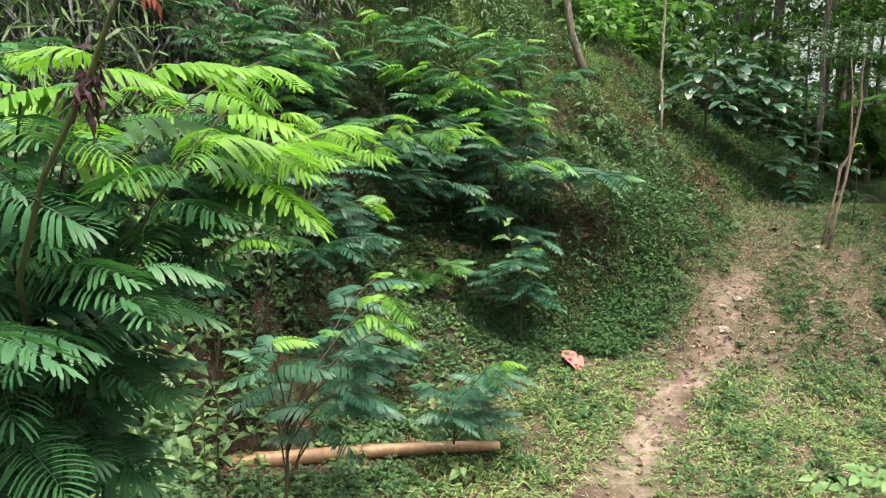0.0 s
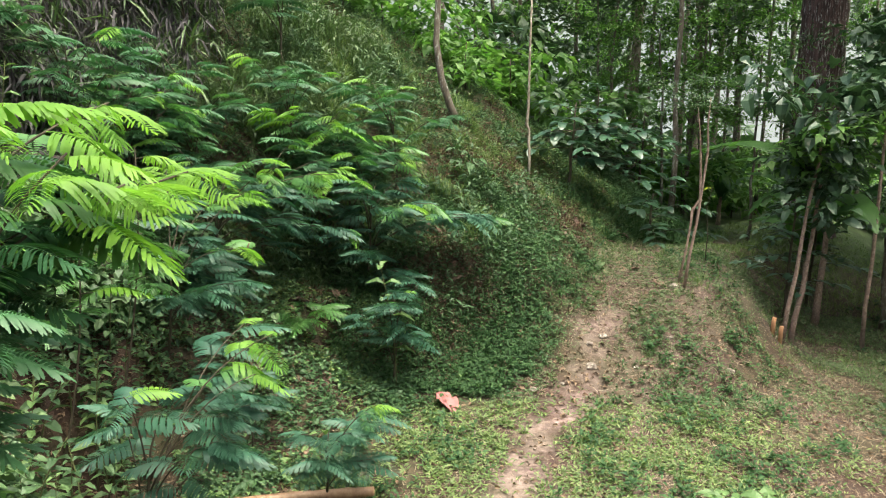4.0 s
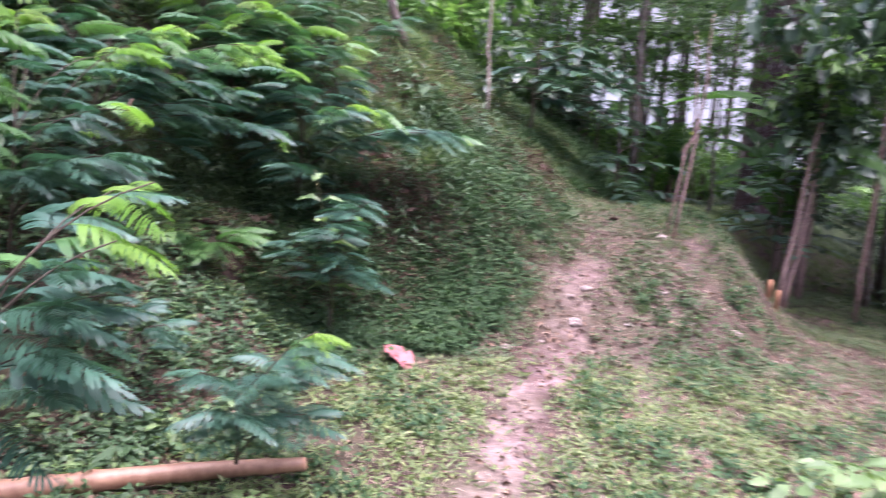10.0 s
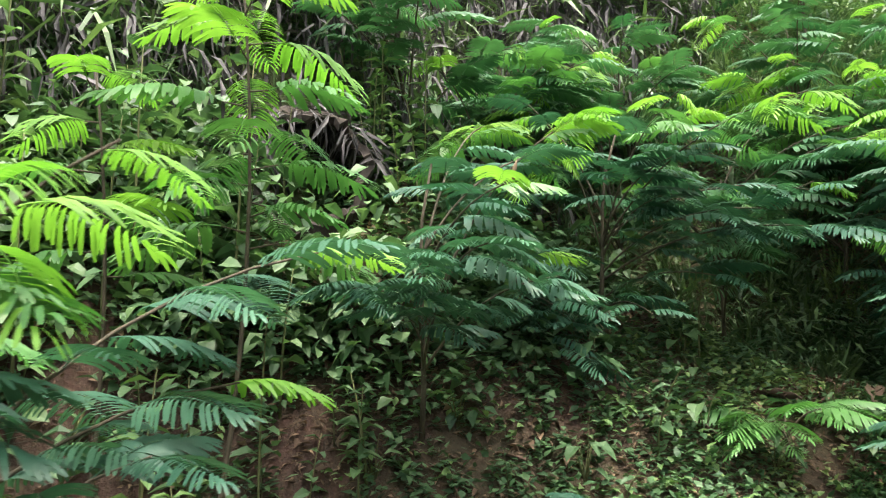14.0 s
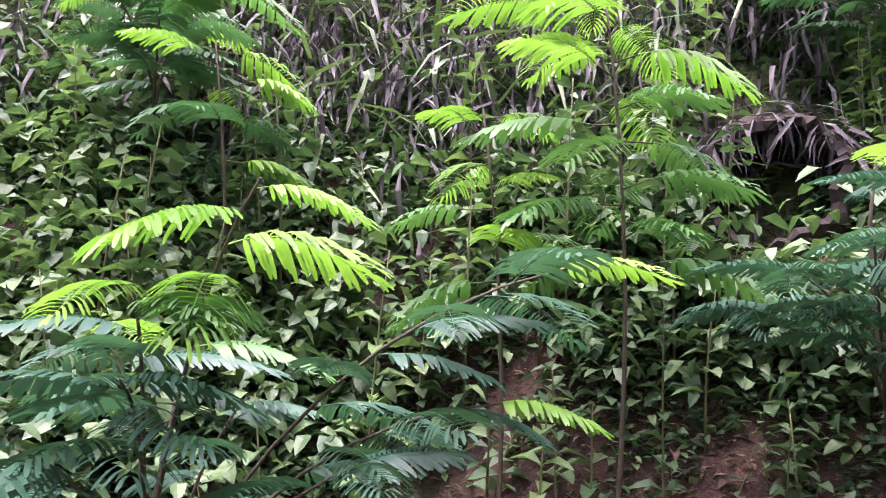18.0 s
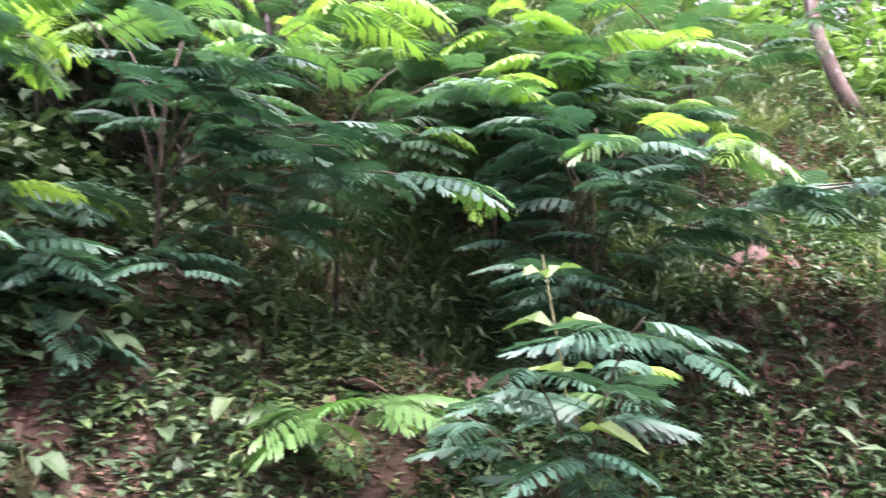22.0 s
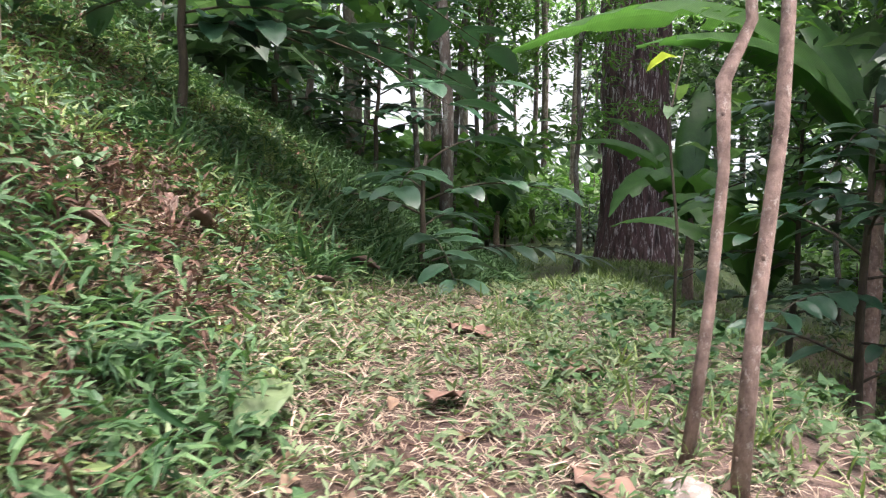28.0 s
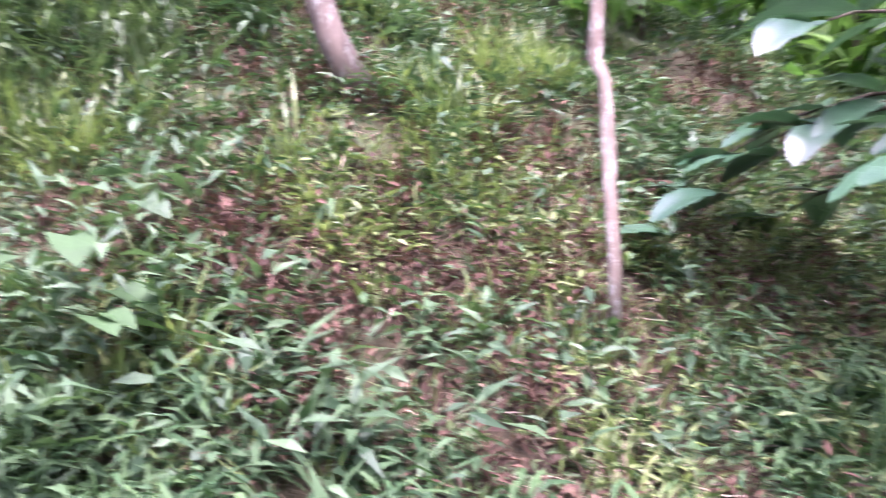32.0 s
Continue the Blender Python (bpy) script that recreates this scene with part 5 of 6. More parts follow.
# woods that close the distance
g = np.random.default_rng(31)
n = 11000
ang, dist = g.uniform(-1.9, 2.4, n), g.uniform(34, 62, n)
x, y = np.sin(ang) * dist + 2, np.cos(ang) * dist + 9
deg = np.degrees(ang)
tops = 9 + 4 * np.sin(deg * 0.21) + 3 * np.sin(deg * 0.63 + 1) + 2 * np.sin(deg * 1.7) - 5.5 * np.exp(-((deg - 30) / 13) ** 2)
P = np.stack([x, y, np.clip(height(x, y), -3, 8) - 0.5 + tops * g.uniform(0, 1, n) ** 0.8], -1)
M = turns(g.uniform(0, 6.3, n), g.normal(0, 0.5, n), g.normal(0, 0.5, n)) * g.uniform(0.9, 1.9, n)[:, None, None]
stuff("far_woods", quick_mesh("far_woods", *swarm(*BROAD, M, P), FOREST), "distant dark green woods closing the view", "woods")


def among_dry_trees(x, y):
    """The dry trees' patch, kept clear of shrubs so the camera sees them."""
    return math.hypot(x - 12.0, y - 6.0) < 4.5


spots2 = []
for _ in range(3000):
    x, y = fr.uniform(-10, 27), fr.uniform(0, 34)
    d = float(offpath(x, y))
    if d > -6.0 and not (d > 1.5 and y > 20) and not y > 24 or math.hypot(x, y - 1) < 9.8:
        continue
    if sight_line(x, y) or (48 < math.degrees(math.atan2(x + 0.3, y - 0.6)) < 82 and math.hypot(x, y) > 11.0 and among_dry_trees(x, y)):
        continue
    if min([math.hypot(x - a, y - b) for a, b in spots2] or [9]) < 1.25:
        continue
    spots2.append((x, y))
    if len(spots2) > 210:
        break
for k, (x, y) in enumerate(spots2):
    ob = thing("forest_shrub", "dark green broad-leaved forest shrub", "shrub", ground_at(x, y, -0.05), "forest shrubs")
    ob.rotation_euler.z, s = fr.uniform(0, 6.3), fr.uniform(0.7, 1.2)
    # On the open side the sunlight is put into the leaf colour.
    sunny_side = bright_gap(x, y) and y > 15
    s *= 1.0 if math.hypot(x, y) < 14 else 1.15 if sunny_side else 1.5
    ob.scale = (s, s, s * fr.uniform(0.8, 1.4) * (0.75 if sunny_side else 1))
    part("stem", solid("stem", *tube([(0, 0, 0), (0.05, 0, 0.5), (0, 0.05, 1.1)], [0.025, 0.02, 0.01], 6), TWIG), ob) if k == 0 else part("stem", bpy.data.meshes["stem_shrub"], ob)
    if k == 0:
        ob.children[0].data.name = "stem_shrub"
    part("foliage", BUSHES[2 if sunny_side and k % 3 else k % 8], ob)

for k, (x, y, sc) in enumerate(((8.7, 6.9, 0.8), (9.3, 6.1, 0.9), (9.6, 5.4, 0.8), (8.9, 5.2, 0.65), (10.2, 4.9, 0.9), (9.2, 7.8, 0.8), (10.4, 7.4, 0.9), (9.6, 4.2, 0.7))):
    ob = thing("edge_shrub", "dark leafy shrub at the meadow's edge", "shrub", ground_at(x, y, -0.05), "edge shrubs")
    ob.rotation_euler.z, ob.scale = fr.uniform(0, 6.3), (sc, sc, sc * fr.uniform(0.8, 1.1))
    part("stem", bpy.data.meshes["stem_shrub"], ob)
    part("foliage", BUSHES[(1, 7, 5, 0)[k % 4]], ob)

# great trunk with white lichen
gt = thing("great_tree", "massive old tree with dark fissured lichen-flecked bark", "tree", ground_at(10.0, 20.8, -0.2))
pts = trunk_points(15, (-0.012, 0), 0.03, 16, 3)
rings = [pts[min(14, int(i / 6))].lerp(pts[min(14, int(i / 6)) + 1], i / 6 - min(14, int(i / 6))) for i in range(91)]
V, F = tube(rings, [0.54 * (1 - 0.002 * i) + 0.24 * math.exp(-i / 2.5) for i in range(91)], 72)
for i, v in enumerate(V[:-2]):
    c, a = rings[i // 72], 2 * math.pi * (i % 72) / 72
    plate = noise.noise(Vector((4.2 * math.cos(a), 4.2 * math.sin(a), v.z * 1.1))) + 0.6 * noise.noise(Vector((11 * math.cos(a), 11 * math.sin(a), v.z * 2.6 + 7)))
    v.xy = c.xy + (v.xy - c.xy) * (1 + 0.20 * (abs(plate) - 0.25))
part("trunk", solid("trunk", V, F, BARK_DARK), gt)
for k in range(5):
    a = k * 1.3
    at = Vector((2.2 * math.cos(a), 2.2 * math.sin(a), 11 + k * 0.8))
    arm = part("limb", solid("limb", *tube([pts[11], pts[11].lerp(at, 0.5) + Vector((0, 0, 0.4)), at], [0.2, 0.14, 0.06], 8), BARK_DARK), gt)
    part("crown", CROWNS[k], arm, "", Matrix.Translation(at) @ Matrix.Scale(1.3, 4))

# slim stems beside the path
def slim_tree(x, y, pts, radii, mat, label, name="slim_tree"):
    ob = thing(name, label, "tree", ground_at(x, y, -0.05), "")
    pts = [Vector(p) for p in pts]
    part("trunk", solid("trunk", *tube(pts, radii, 10), mat), ob)
    return ob


def scars(ob, pts, radii, mat, step=0.17):
    """Leaf scars: small dark oval knots scattered up a stem."""
    pts = [Vector(p) for p in pts]
    g = random.Random(len(pts))
    for a, b, ra, rb in zip(pts[:-1], pts[1:], radii[:-1], radii[1:]):
        n = max(1, int((b - a).length / step))
        for k in range(n):
            u = (k + g.uniform(0.2, 0.8)) / n
            p, r, turn = a.lerp(b, u), ra + (rb - ra) * u, g.uniform(0, 6.3)
            p = p + Vector((math.cos(turn), math.sin(turn), 0)) * r * 0.72
            w = (b - a).normalized() * r * g.uniform(0.35, 0.6)
            part("scar", solid("scar", *tube([p - w, p - w * 0.5, p + w * 0.5, p + w], [r * 0.1, r * 0.36, r * 0.36, r * 0.1], 7), mat), ob)


s2 = [(0, 0, 0), (0.06, 0.03, 0.5), (0.14, 0.05, 1.0), (0.2, 0.1, 1.5), (0.24, 0.1, 2.0), (0.21, 0.1, 2.4), (0.24, 0.14, 2.75)]
r2 = [0.026, 0.021, 0.019, 0.018, 0.018, 0.013, 0.007]
ob = slim_tree(3.775, 11.27, s2, r2, BARK_STEM, "slim leaning stem with pink-brown ringed bark beside the path")
scars(ob, s2, r2, SCAR, 0.11)
part("crown", AIRY[0], ob, "thin feathery crown", Matrix.Translation((0.2, 0.2, 2.75)) @ Matrix.Diagonal((0.42, 0.42, 0.28, 1)))
s1 = [(0, 0, 0), (0.08, 0.02, 0.45), (0.14, 0.05, 0.85), (0.17, 0.1, 1.1), (0.28, 0.12, 1.28), (0.26, 0.14, 1.7), (0.23, 0.18, 2.2), (0.18, 0.22, 2.6)]
r1 = [0.020, 0.017, 0.016, 0.022, 0.017, 0.017, 0.012, 0.006]
ob = slim_tree(3.74, 11.44, s1, r1, BARK_STEM, "slim stem with a kinked knee growing beside its twin")
scars(ob, s1, r1, SCAR, 0.11)
part("crown", AIRY[1], ob, "thin feathery crown", Matrix.Translation((0.05, 0.35, 2.7)) @ Matrix.Diagonal((0.38, 0.38, 0.25, 1)))
tp = [(0, 0, 0), (0.0, 0.01, 0.35), (-0.012, 0.0, 0.62), (-0.02, 0.02, 0.66), (-0.03, 0.01, 0.95), (-0.07, 0.02, 1.02), (-0.05, 0.02, 1.3), (-0.06, 0.03, 2.2), (-0.05, 0.1, 4.0)]
tr = [0.024, 0.022, 0.022, 0.026, 0.021, 0.027, 0.021, 0.019, 0.013]
ob = slim_tree(1.81, 13.83, tp, tr, BARK_PALE, "straight pale thin tree on the grassy bank")
scars(ob, tp, tr, BARK_PALE, 0.3)
pp = [(0, 0, 0), (-0.16, -0.08, 0.35), (-0.32, -0.1, 0.8), (-0.42, 0.0, 1.4), (-0.4, 0.1, 2.2), (-0.6, 0.2, 4.0)]
slim_tree(0.6, 14.05, pp, [0.078, 0.066, 0.06, 0.056, 0.05, 0.035], BARK_GREY, "leaning pale grey tree high on the slope")


# ---- coffee trees ----
COFFEE_LEAVES = []
for k, (w, dr) in enumerate(((0.42, 0.10), (0.46, 0.18), (0.40, 0.04))):
    n = 10
    V, F = [], []
    for i in range(n + 1):
        s = i / n
        half = w / 2 * math.sin(math.pi * s ** 0.92) ** 0.62 if 0 < s < 1 else 0.003
        z = 0.06 * math.sin(math.pi * s) - dr * s * s
        wave = 0.012 * math.sin(i * 2.6 + k)
        V += [(-half, s, z + half * 0.18 + wave), (-half * 0.5, s, z + half * 0.16), (0, s, z), (half * 0.5, s, z + half * 0.16), (half, s, z + half * 0.18 - wave)]
    for i in range(n):
        for j in range(4):
            a = i * 5 + j
            F.append((a, a + 1, a + 6, a + 5))
    COFFEE_LEAVES.append(quick_mesh("leaf", V, F, COFFEE, True))


def coffee_tree(x, y, tall, branches, label, size=0.23, seed=0, low=0.45, ends=(), gap=0.13):
    g = random.Random(seed)
    ob = thing("coffee_tree", label, "tree", ground_at(x, y, -0.04), "coffee trees")
    pts = trunk_points(tall, (0.03, 0.0), 0.015, 8, seed)
    part("trunk", solid("trunk", *tube(pts, [0.032 - 0.0028 * i for i in range(8)], 8), TWIG), ob)
    for b in range(branches + len(ends)):
        s = min(0.98, low + (0.98 - low) * (b + 0.5) / branches)
        i = min(6, int(s * 7))
        p = pts[i].lerp(pts[i + 1], s * 7 - i)
        a = b * 2.4 + g.uniform(-0.3, 0.3)
        long = (1.25 - 0.55 * s) * g.uniform(0.7, 1.15)
        end = p + Vector((math.cos(a) * long, math.sin(a) * long, g.uniform(-0.25, 0.2)))
        if b >= branches:
            end = Vector(ends[b - branches]) - ob.location
            i = 3 if end.z < 0.6 else 5
            p, a, long = pts[i], math.atan2(end.y, end.x), (end - pts[i]).length
        bp = bend(p, end, 0.1, 5)
        branch = part("branch", solid("branch", *tube(bp, [0.009, 0.008, 0.007, 0.005, 0.003], 5), TWIG), ob)
        pairs = int(long / gap)
        for k in range(1, pairs + 1):
            u = min(0.999, (k + 0.1) / (pairs + 0.1))
            j = min(3, int(u * 4))
            q = bp[j].lerp(bp[j + 1], u * 4 - j)
            for sgn in (-1, 1):
                head = a - math.pi / 2 + sgn * g.uniform(0.7, 1.25) * (0.5 if u > 0.95 else 1)
                m = Matrix.Translation(q) @ Euler((g.uniform(-0.32, 0.16), g.uniform(-0.3, 0.3), head)).to_matrix().to_4x4() @ Matrix.Scale(size * g.uniform(0.7, 1.15), 4)
                part("leaf", g.choice(COFFEE_LEAVES), branch, "", m)
    return ob


coffee_tree(2.64, 14.61, 1.65, 11, "coffee tree with large glossy dark green leaves on the bank", 0.34, 3, 0.45, ((3.9, 13.6, 2.1), (3.65, 13.95, 2.2), (4.3, 14.2, 2.25), (1.8, 14.4, 2.55), (1.7, 14.8, 2.75), (3.5, 13.6, 2.75), (4.6, 14.7, 2.6), (4.7, 15.3, 2.8), (4.1, 14.0, 2.9)), 0.185)
coffee_tree(4.35, 15.3, 0.95, 9, "low coffee tree with large dark leaves hanging over the path", 0.30, 14, 0.1, (), 0.15)
coffee_tree(3.6, 17.2, 1.7, 16, "coffee tree with glossy drooping leaves above the path", 0.26, 4, 0.12)
coffee_tree(4.9, 18.4, 1.9, 14, "glossy-leaved coffee tree under the tall trees", 0.24, 5, 0.35)
coffee_tree(1.2, 19.2, 1.9, 14, "glossy-leaved coffee tree on the upper slope", 0.24, 6, 0.35)
coffee_tree(6.0, 12.9, 2.2, 14, "coffee tree with glossy leaves below the path", 0.24, 7, 0.25)
coffee_tree(7.2, 14.6, 2.6, 15, "coffee tree with glossy leaves in the forest edge", 0.24, 8, 0.3)
coffee_tree(8.3, 11.6, 2.3, 14, "coffee tree with glossy leaves at the meadow's edge", 0.24, 9, 0.25)


# ---- banana plants ----
def banana_leaf(long, wide, seed, droop, mat):
    g = random.Random(seed)
    n, V, F = 26, [], []
    for i in range(n + 1):
        s = i / n
        half = wide / 2 * max(0.02, math.sin(math.pi * (0.04 + 0.95 * s ** 0.9)) ** 0.75) * g.uniform(0.93, 1.04)
        y = long * (s - 0.18 * droop * s * s)
        z = long * (0.25 * math.sin(math.pi * s * 0.6) - droop * 0.6 * s * s)
        t = 0.02 * g.uniform(-1, 1)
        V += [(-half, y + t, z - half * 0.15), (-half * 0.5, y, z + half * 0.28), (0, y, z), (half * 0.5, y, z + half * 0.28), (half, y - t, z - half * 0.15)]
    for i in range(n):
        for j in range(4):
            if j in (0, 3) and g.random() < 0.2:
                continue
            a = i * 5 + j
            F.append((a, a + 1, a + 6, a + 5))
    return quick_mesh("leaf", V, F, mat, True)


BLADES, LIT_BLADES = ([banana_leaf(1.6, 0.36, 1, 0.5, mt), banana_leaf(1.8, 0.40, 2, 0.9, mt), banana_leaf(1.4, 0.34, 3, 0.2, mt)] for mt in (BANANA, BANANA_LIT))


def banana(x, y, tall, leaves, label, seed=0, scale=1.0, heads=(), blades=BLADES):
    g = random.Random(seed)
    ob = thing("banana_plant", label, "banana plant", ground_at(x, y, -0.05), "banana plants")
    pts = trunk_points(tall, (0.03, 0.02), 0.01, 6, seed)
    part("stem", solid("stem", *tube(pts, [0.075, 0.065, 0.058, 0.052, 0.045, 0.035], 10), BARK_STEM), ob)
    for k in range(leaves):
        a = k * 2.3 + g.uniform(-0.3, 0.3)
        lift = g.uniform(0.35, 1.15)
        if k < len(heads):
            a, lift = heads[k]
        m = Matrix.Translation(pts[-1] - Vector((0, 0, 0.1 * (k % 3)))) @ Euler((lift, 0, a)).to_matrix().to_4x4() @ Matrix.Scale(scale * g.uniform(0.8, 1.15), 4)
        part("leaf", blades[k % 3], ob, "", m)
    return ob


banana(11.2, 12.4, 1.6, 7, "banana plant with upright green blades at the forest edge", 1, 1.3)
banana(9.7, 6.75, 2.7, 9, "tall banana plant with broad arching blades", 2, 1.45, ((0.5, 1.35), (2.6, 0.5), (-1.0, 1.2), (-2.2, 0.3), (1.4, 0.8), (3.6, 0.3), (-0.4, 1.0), (-1.7, 0.2), (2.0, 0.5)))
banana(10.6, 6.6, 1.6, 7, "banana plant with drooping grey-green blades", 3, 1.4)
banana(6.9, 13.6, 2.1, 8, "banana plant with broad arching blades below the path", 8, 1.45, ((1.2, 0.5), (-0.5, 0.5), (-1.9, 0.3), (3.0, 0.0), (-2.6, -0.2), (0.3, 0.9), (-0.8, 0.6), (0.9, 0.7)), LIT_BLADES)
banana(8.4, 17.4, 1.1, 7, "banana plant with broad blades before a great trunk", 4, 1.35, (), LIT_BLADES)
banana(8.3, 22.5, 0.9, 6, "banana plant under the tall trees", 5, 1.2)
banana(2.2, 21.6, 1.0, 6, "banana plant on the upper slope", 6, 1.3)
banana(7.4, 15.2, 0.9, 6, "banana plant with wide blades below the path", 7, 1.2, (), LIT_BLADES)
banana(8.9, 3.7, 2.1, 8, "banana plant with drooping grey-green blades by the meadow", 9, 1.25, ((2.4, 0.3), (1.2, 0.6), (0.2, 0.9), (-1.2, 0.5), (3.4, 0.1), (-2.4, 0.3), (1.8, -0.2), (0.7, 0.2)))


# ---- meadow plants ----
def palmate(r=0.2, fingers=7):
    """A cassava leaf: long fingers spread from one point. Arrays."""
    V, F = blade(0.34, 0.08, 0.35)
    a = np.linspace(-2.0, 2.0, fingers)
    M = turns(a, np.full(fingers, 0.05), np.zeros(fingers)) * (r * (1 - 0.12 * np.abs(a)))[:, None, None]
    return swarm(V, F, M, np.zeros((fingers, 3)))


def cassava(x, y, tall, leaves, label, seed=0, mat=None, size=1.0):
    g = np.random.default_rng(seed)
    ob = thing("cassava_plant", label, "cassava", ground_at(x, y, -0.03), "cassava plants")
    part("stem", solid("stem", *tube([(0, 0, 0), (0.03, 0.02, tall * 0.5), (0.08, 0.02, tall)], [0.014, 0.012, 0.008], 6), BARK_STEM), ob)
    for k in range(leaves):
        a, s = k * 2.4 + g.uniform(-0.3, 0.3), g.uniform(0.55 if leaves > 10 else 0.75, 1.0)
        p = Vector((0.08 * s, 0.02, tall * s))
        reach = 0.05 + 0.17 * g.uniform(0, 1) if leaves > 10 else 0.2
        q = p + Vector((math.cos(a) * reach, math.sin(a) * reach, 0.10 * g.uniform(-0.5, 1.5))) * size
        petiole = part("petiole", solid("petiole", *tube([p, q], [0.003, 0.002], 4), STEMGREEN), ob)
        V, F = palmate(0.17 * size)
        me = quick_mesh("leaf", V, F, mat or CASSAVA)
        part("leaf", me, petiole, "", Matrix.Translation(q) @ Euler((g.uniform(-0.3, 0.2), g.uniform(-0.2, 0.2), a - math.pi / 2)).to_matrix().to_4x4())
    return ob


cassava(4.6, 5.05, 1.1, 7, "cassava sapling with a crown of fresh palmate leaves", 1, HERB_PALE, 1.1)
for k, (x, y, tall, size) in enumerate(((6.1, 6.2, 1.0, 1.4), (6.9, 6.9, 1.15, 1.5), (7.4, 5.8, 0.9, 1.4), (6.6, 9.6, 1.1, 1.3), (7.6, 8.7, 1.2, 1.4), (6.5, 7.6, 0.9, 1.3), (7.3, 7.7, 1.3, 1.5), (6.6, 5.3, 0.8, 1.2), (8.3, 7.3, 1.4, 1.5))):
    cassava(x, y, tall, 15, "bushy cassava plant with blue-green palmate leaves at the meadow's edge", 2 + k, None, size)


def croton(x, y):
    ob = thing("croton_shrub", "small croton shrub with bright yellow leaves in the meadow", "shrub", ground_at(x, y, -0.03))
    for k in range(4):
        part("stem", solid("stem", *tube([(0, 0, 0), (0.05 * math.cos(k * 1.6), 0.05 * math.sin(k * 1.6), 0.3), (0.12 * math.cos(k * 1.6), 0.12 * math.sin(k * 1.6), 0.6)], [0.01, 0.008, 0.004], 5), STEMGREEN), ob)
    for k in range(12):
        v, f = leaf_cluster(17, *blade(0.38, 0.1, 0.3), 0.19, 0.06, 0.12, 40 + k, 0.3)
        a = k * 1.25
        part("leaf_whorl", quick_mesh("leaf_whorl", v + np.array([0.2 * math.cos(a) * (k > 0), 0.2 * math.sin(a) * (k > 0), 0.52 + 0.09 * (k % 3) - 0.13 * (k > 7)]), f, CROTON), ob)
    ob.scale = (1.2,) * 3
    return ob


croton(5.55, 7.5)


def pinnate_sapling(x, y, tall, label, seed=0, mat=None, n=7, size=1.0):
    g = np.random.default_rng(seed)
    ob = thing("pinnate_sapling", label, "sapling", ground_at(x, y, -0.03), "pinnate saplings")
    part("stem", solid("stem", *tube([(0, 0, 0), (0.02, 0, tall * 0.5), (0.03, 0.03, tall)], [0.012, 0.009, 0.005], 6), TWIG), ob)
    for k in range(n):
        s = 0.55 + 0.45 * (k + 0.5) / n
        a = k * 2.4 + seed
        long = 0.5 * size * (1.25 - 0.7 * (s - 0.55) / 0.45)
        V, F = blade(0.42, 0.06, 0.15)
        yy = np.repeat(np.linspace(0.2, 1.0, 7), 2) * long
        sg = np.tile([-1, 1], 7)
        P = np.stack([0 * yy, yy, 0.1 * long * np.sin(yy / long * 2.4) - 0.2 * yy * yy / long], -1)
        M = turns(-sg * g.uniform(0.9, 1.3, 14), g.normal(-0.1, 0.15, 14), g.normal(0, 0.2, 14)) * (0.14 * size * g.uniform(0.8, 1.1, 14))[:, None, None]
        me = quick_mesh("compound_leaf", *swarm(V, F, M, P), mat or HERB_PALE)
        part("compound_leaf", me, ob, "", Matrix.Translation((0.03 * s, 0.03 * s * s, tall * s)) @ Euler((g.uniform(0.1, 0.5), 0, a)).to_matrix().to_4x4())
    return ob


pinnate_sapling(2.42, 5.05, 0.75, "sapling with pale compound leaves growing in the meadow", 1, size=1.1, n=11)
pinnate_sapling(5.1, 4.1, 0.85, "sapling with pale compound leaves at the meadow's edge", 2, n=9)
pinnate_sapling(3.6, 4.6, 0.4, "low sapling with pale compound leaves", 3, n=5, size=0.7)
pinnate_sapling(7.2, 3.9, 1.0, "leafy green sapling at the meadow's edge", 4, HERB, 10, 1.2)

# stems along the meadow's edge
er = random.Random(9)
for x, y, tall, r, lx in ((5.42, 11.65, 3.2, 0.04, 0.13), (5.75, 12.0, 2.6, 0.05, 0.1), (8.6, 10.8, 3.5, 0.035, 0.0), (9.4, 12.0, 4.2, 0.07, 0.02), (8.9, 9.0, 2.5, 0.03, -0.05), (11.8, 8.0, 2.4, 0.06, 0.08), (7.1, 12.4, 4.5, 0.04, 0.02), (11.2, 9.6, 3.0, 0.06, 0.0)):
    ob = thing("slim_tree", "slim bare-stemmed tree at the meadow's edge", "tree", ground_at(x, y, -0.05), "slim trees at the edge")
    pts = trunk_points(tall, (lx, 0.03), 0.02, 7, int(x * 10))
    part("trunk", solid("trunk", *tube(pts, [r * (1 - 0.09 * i) for i in range(7)], 8), BARK_STEM), ob)
    for k in range(2):
        part("crown", BUSHES[er.randrange(6)], ob, "", Matrix.Translation(pts[-1 - k] + Vector((0, 0, -0.3))) @ Matrix.Scale(er.uniform(0.7, 1.0), 4))
for dx in (0, 0.12):
    ob = thing("cut_stump", "short cut stump with fresh orange wood", "stump", ground_at(5.2 + dx, 11.45, -0.03), "cut stumps")
    part("trunk", solid("trunk", *tube([(0, 0, 0), (0, 0, 0.2), (0.01, 0, 0.28)], [0.035, 0.033, 0.03], 9), CUTWOOD), ob)

# ---- bamboo pole on the ground ----
a, b = Vector((-0.34, 6.46, 0.095)), Vector((-2.85, 5.78, 0.09))
pole = thing("bamboo_pole", "dry tan bamboo pole lying on the ground", "bamboo pole", a)
a0 = Vector((0, 0, 0))
b0 = b - a
n = 46
pts = [a0.lerp(b0, i / n) + Vector((0, 0, 0.02 * math.sin(i * 0.11))) for i in range(n + 1)]
node = lambda i: 0.006 if i % 8 == 4 else 0.0
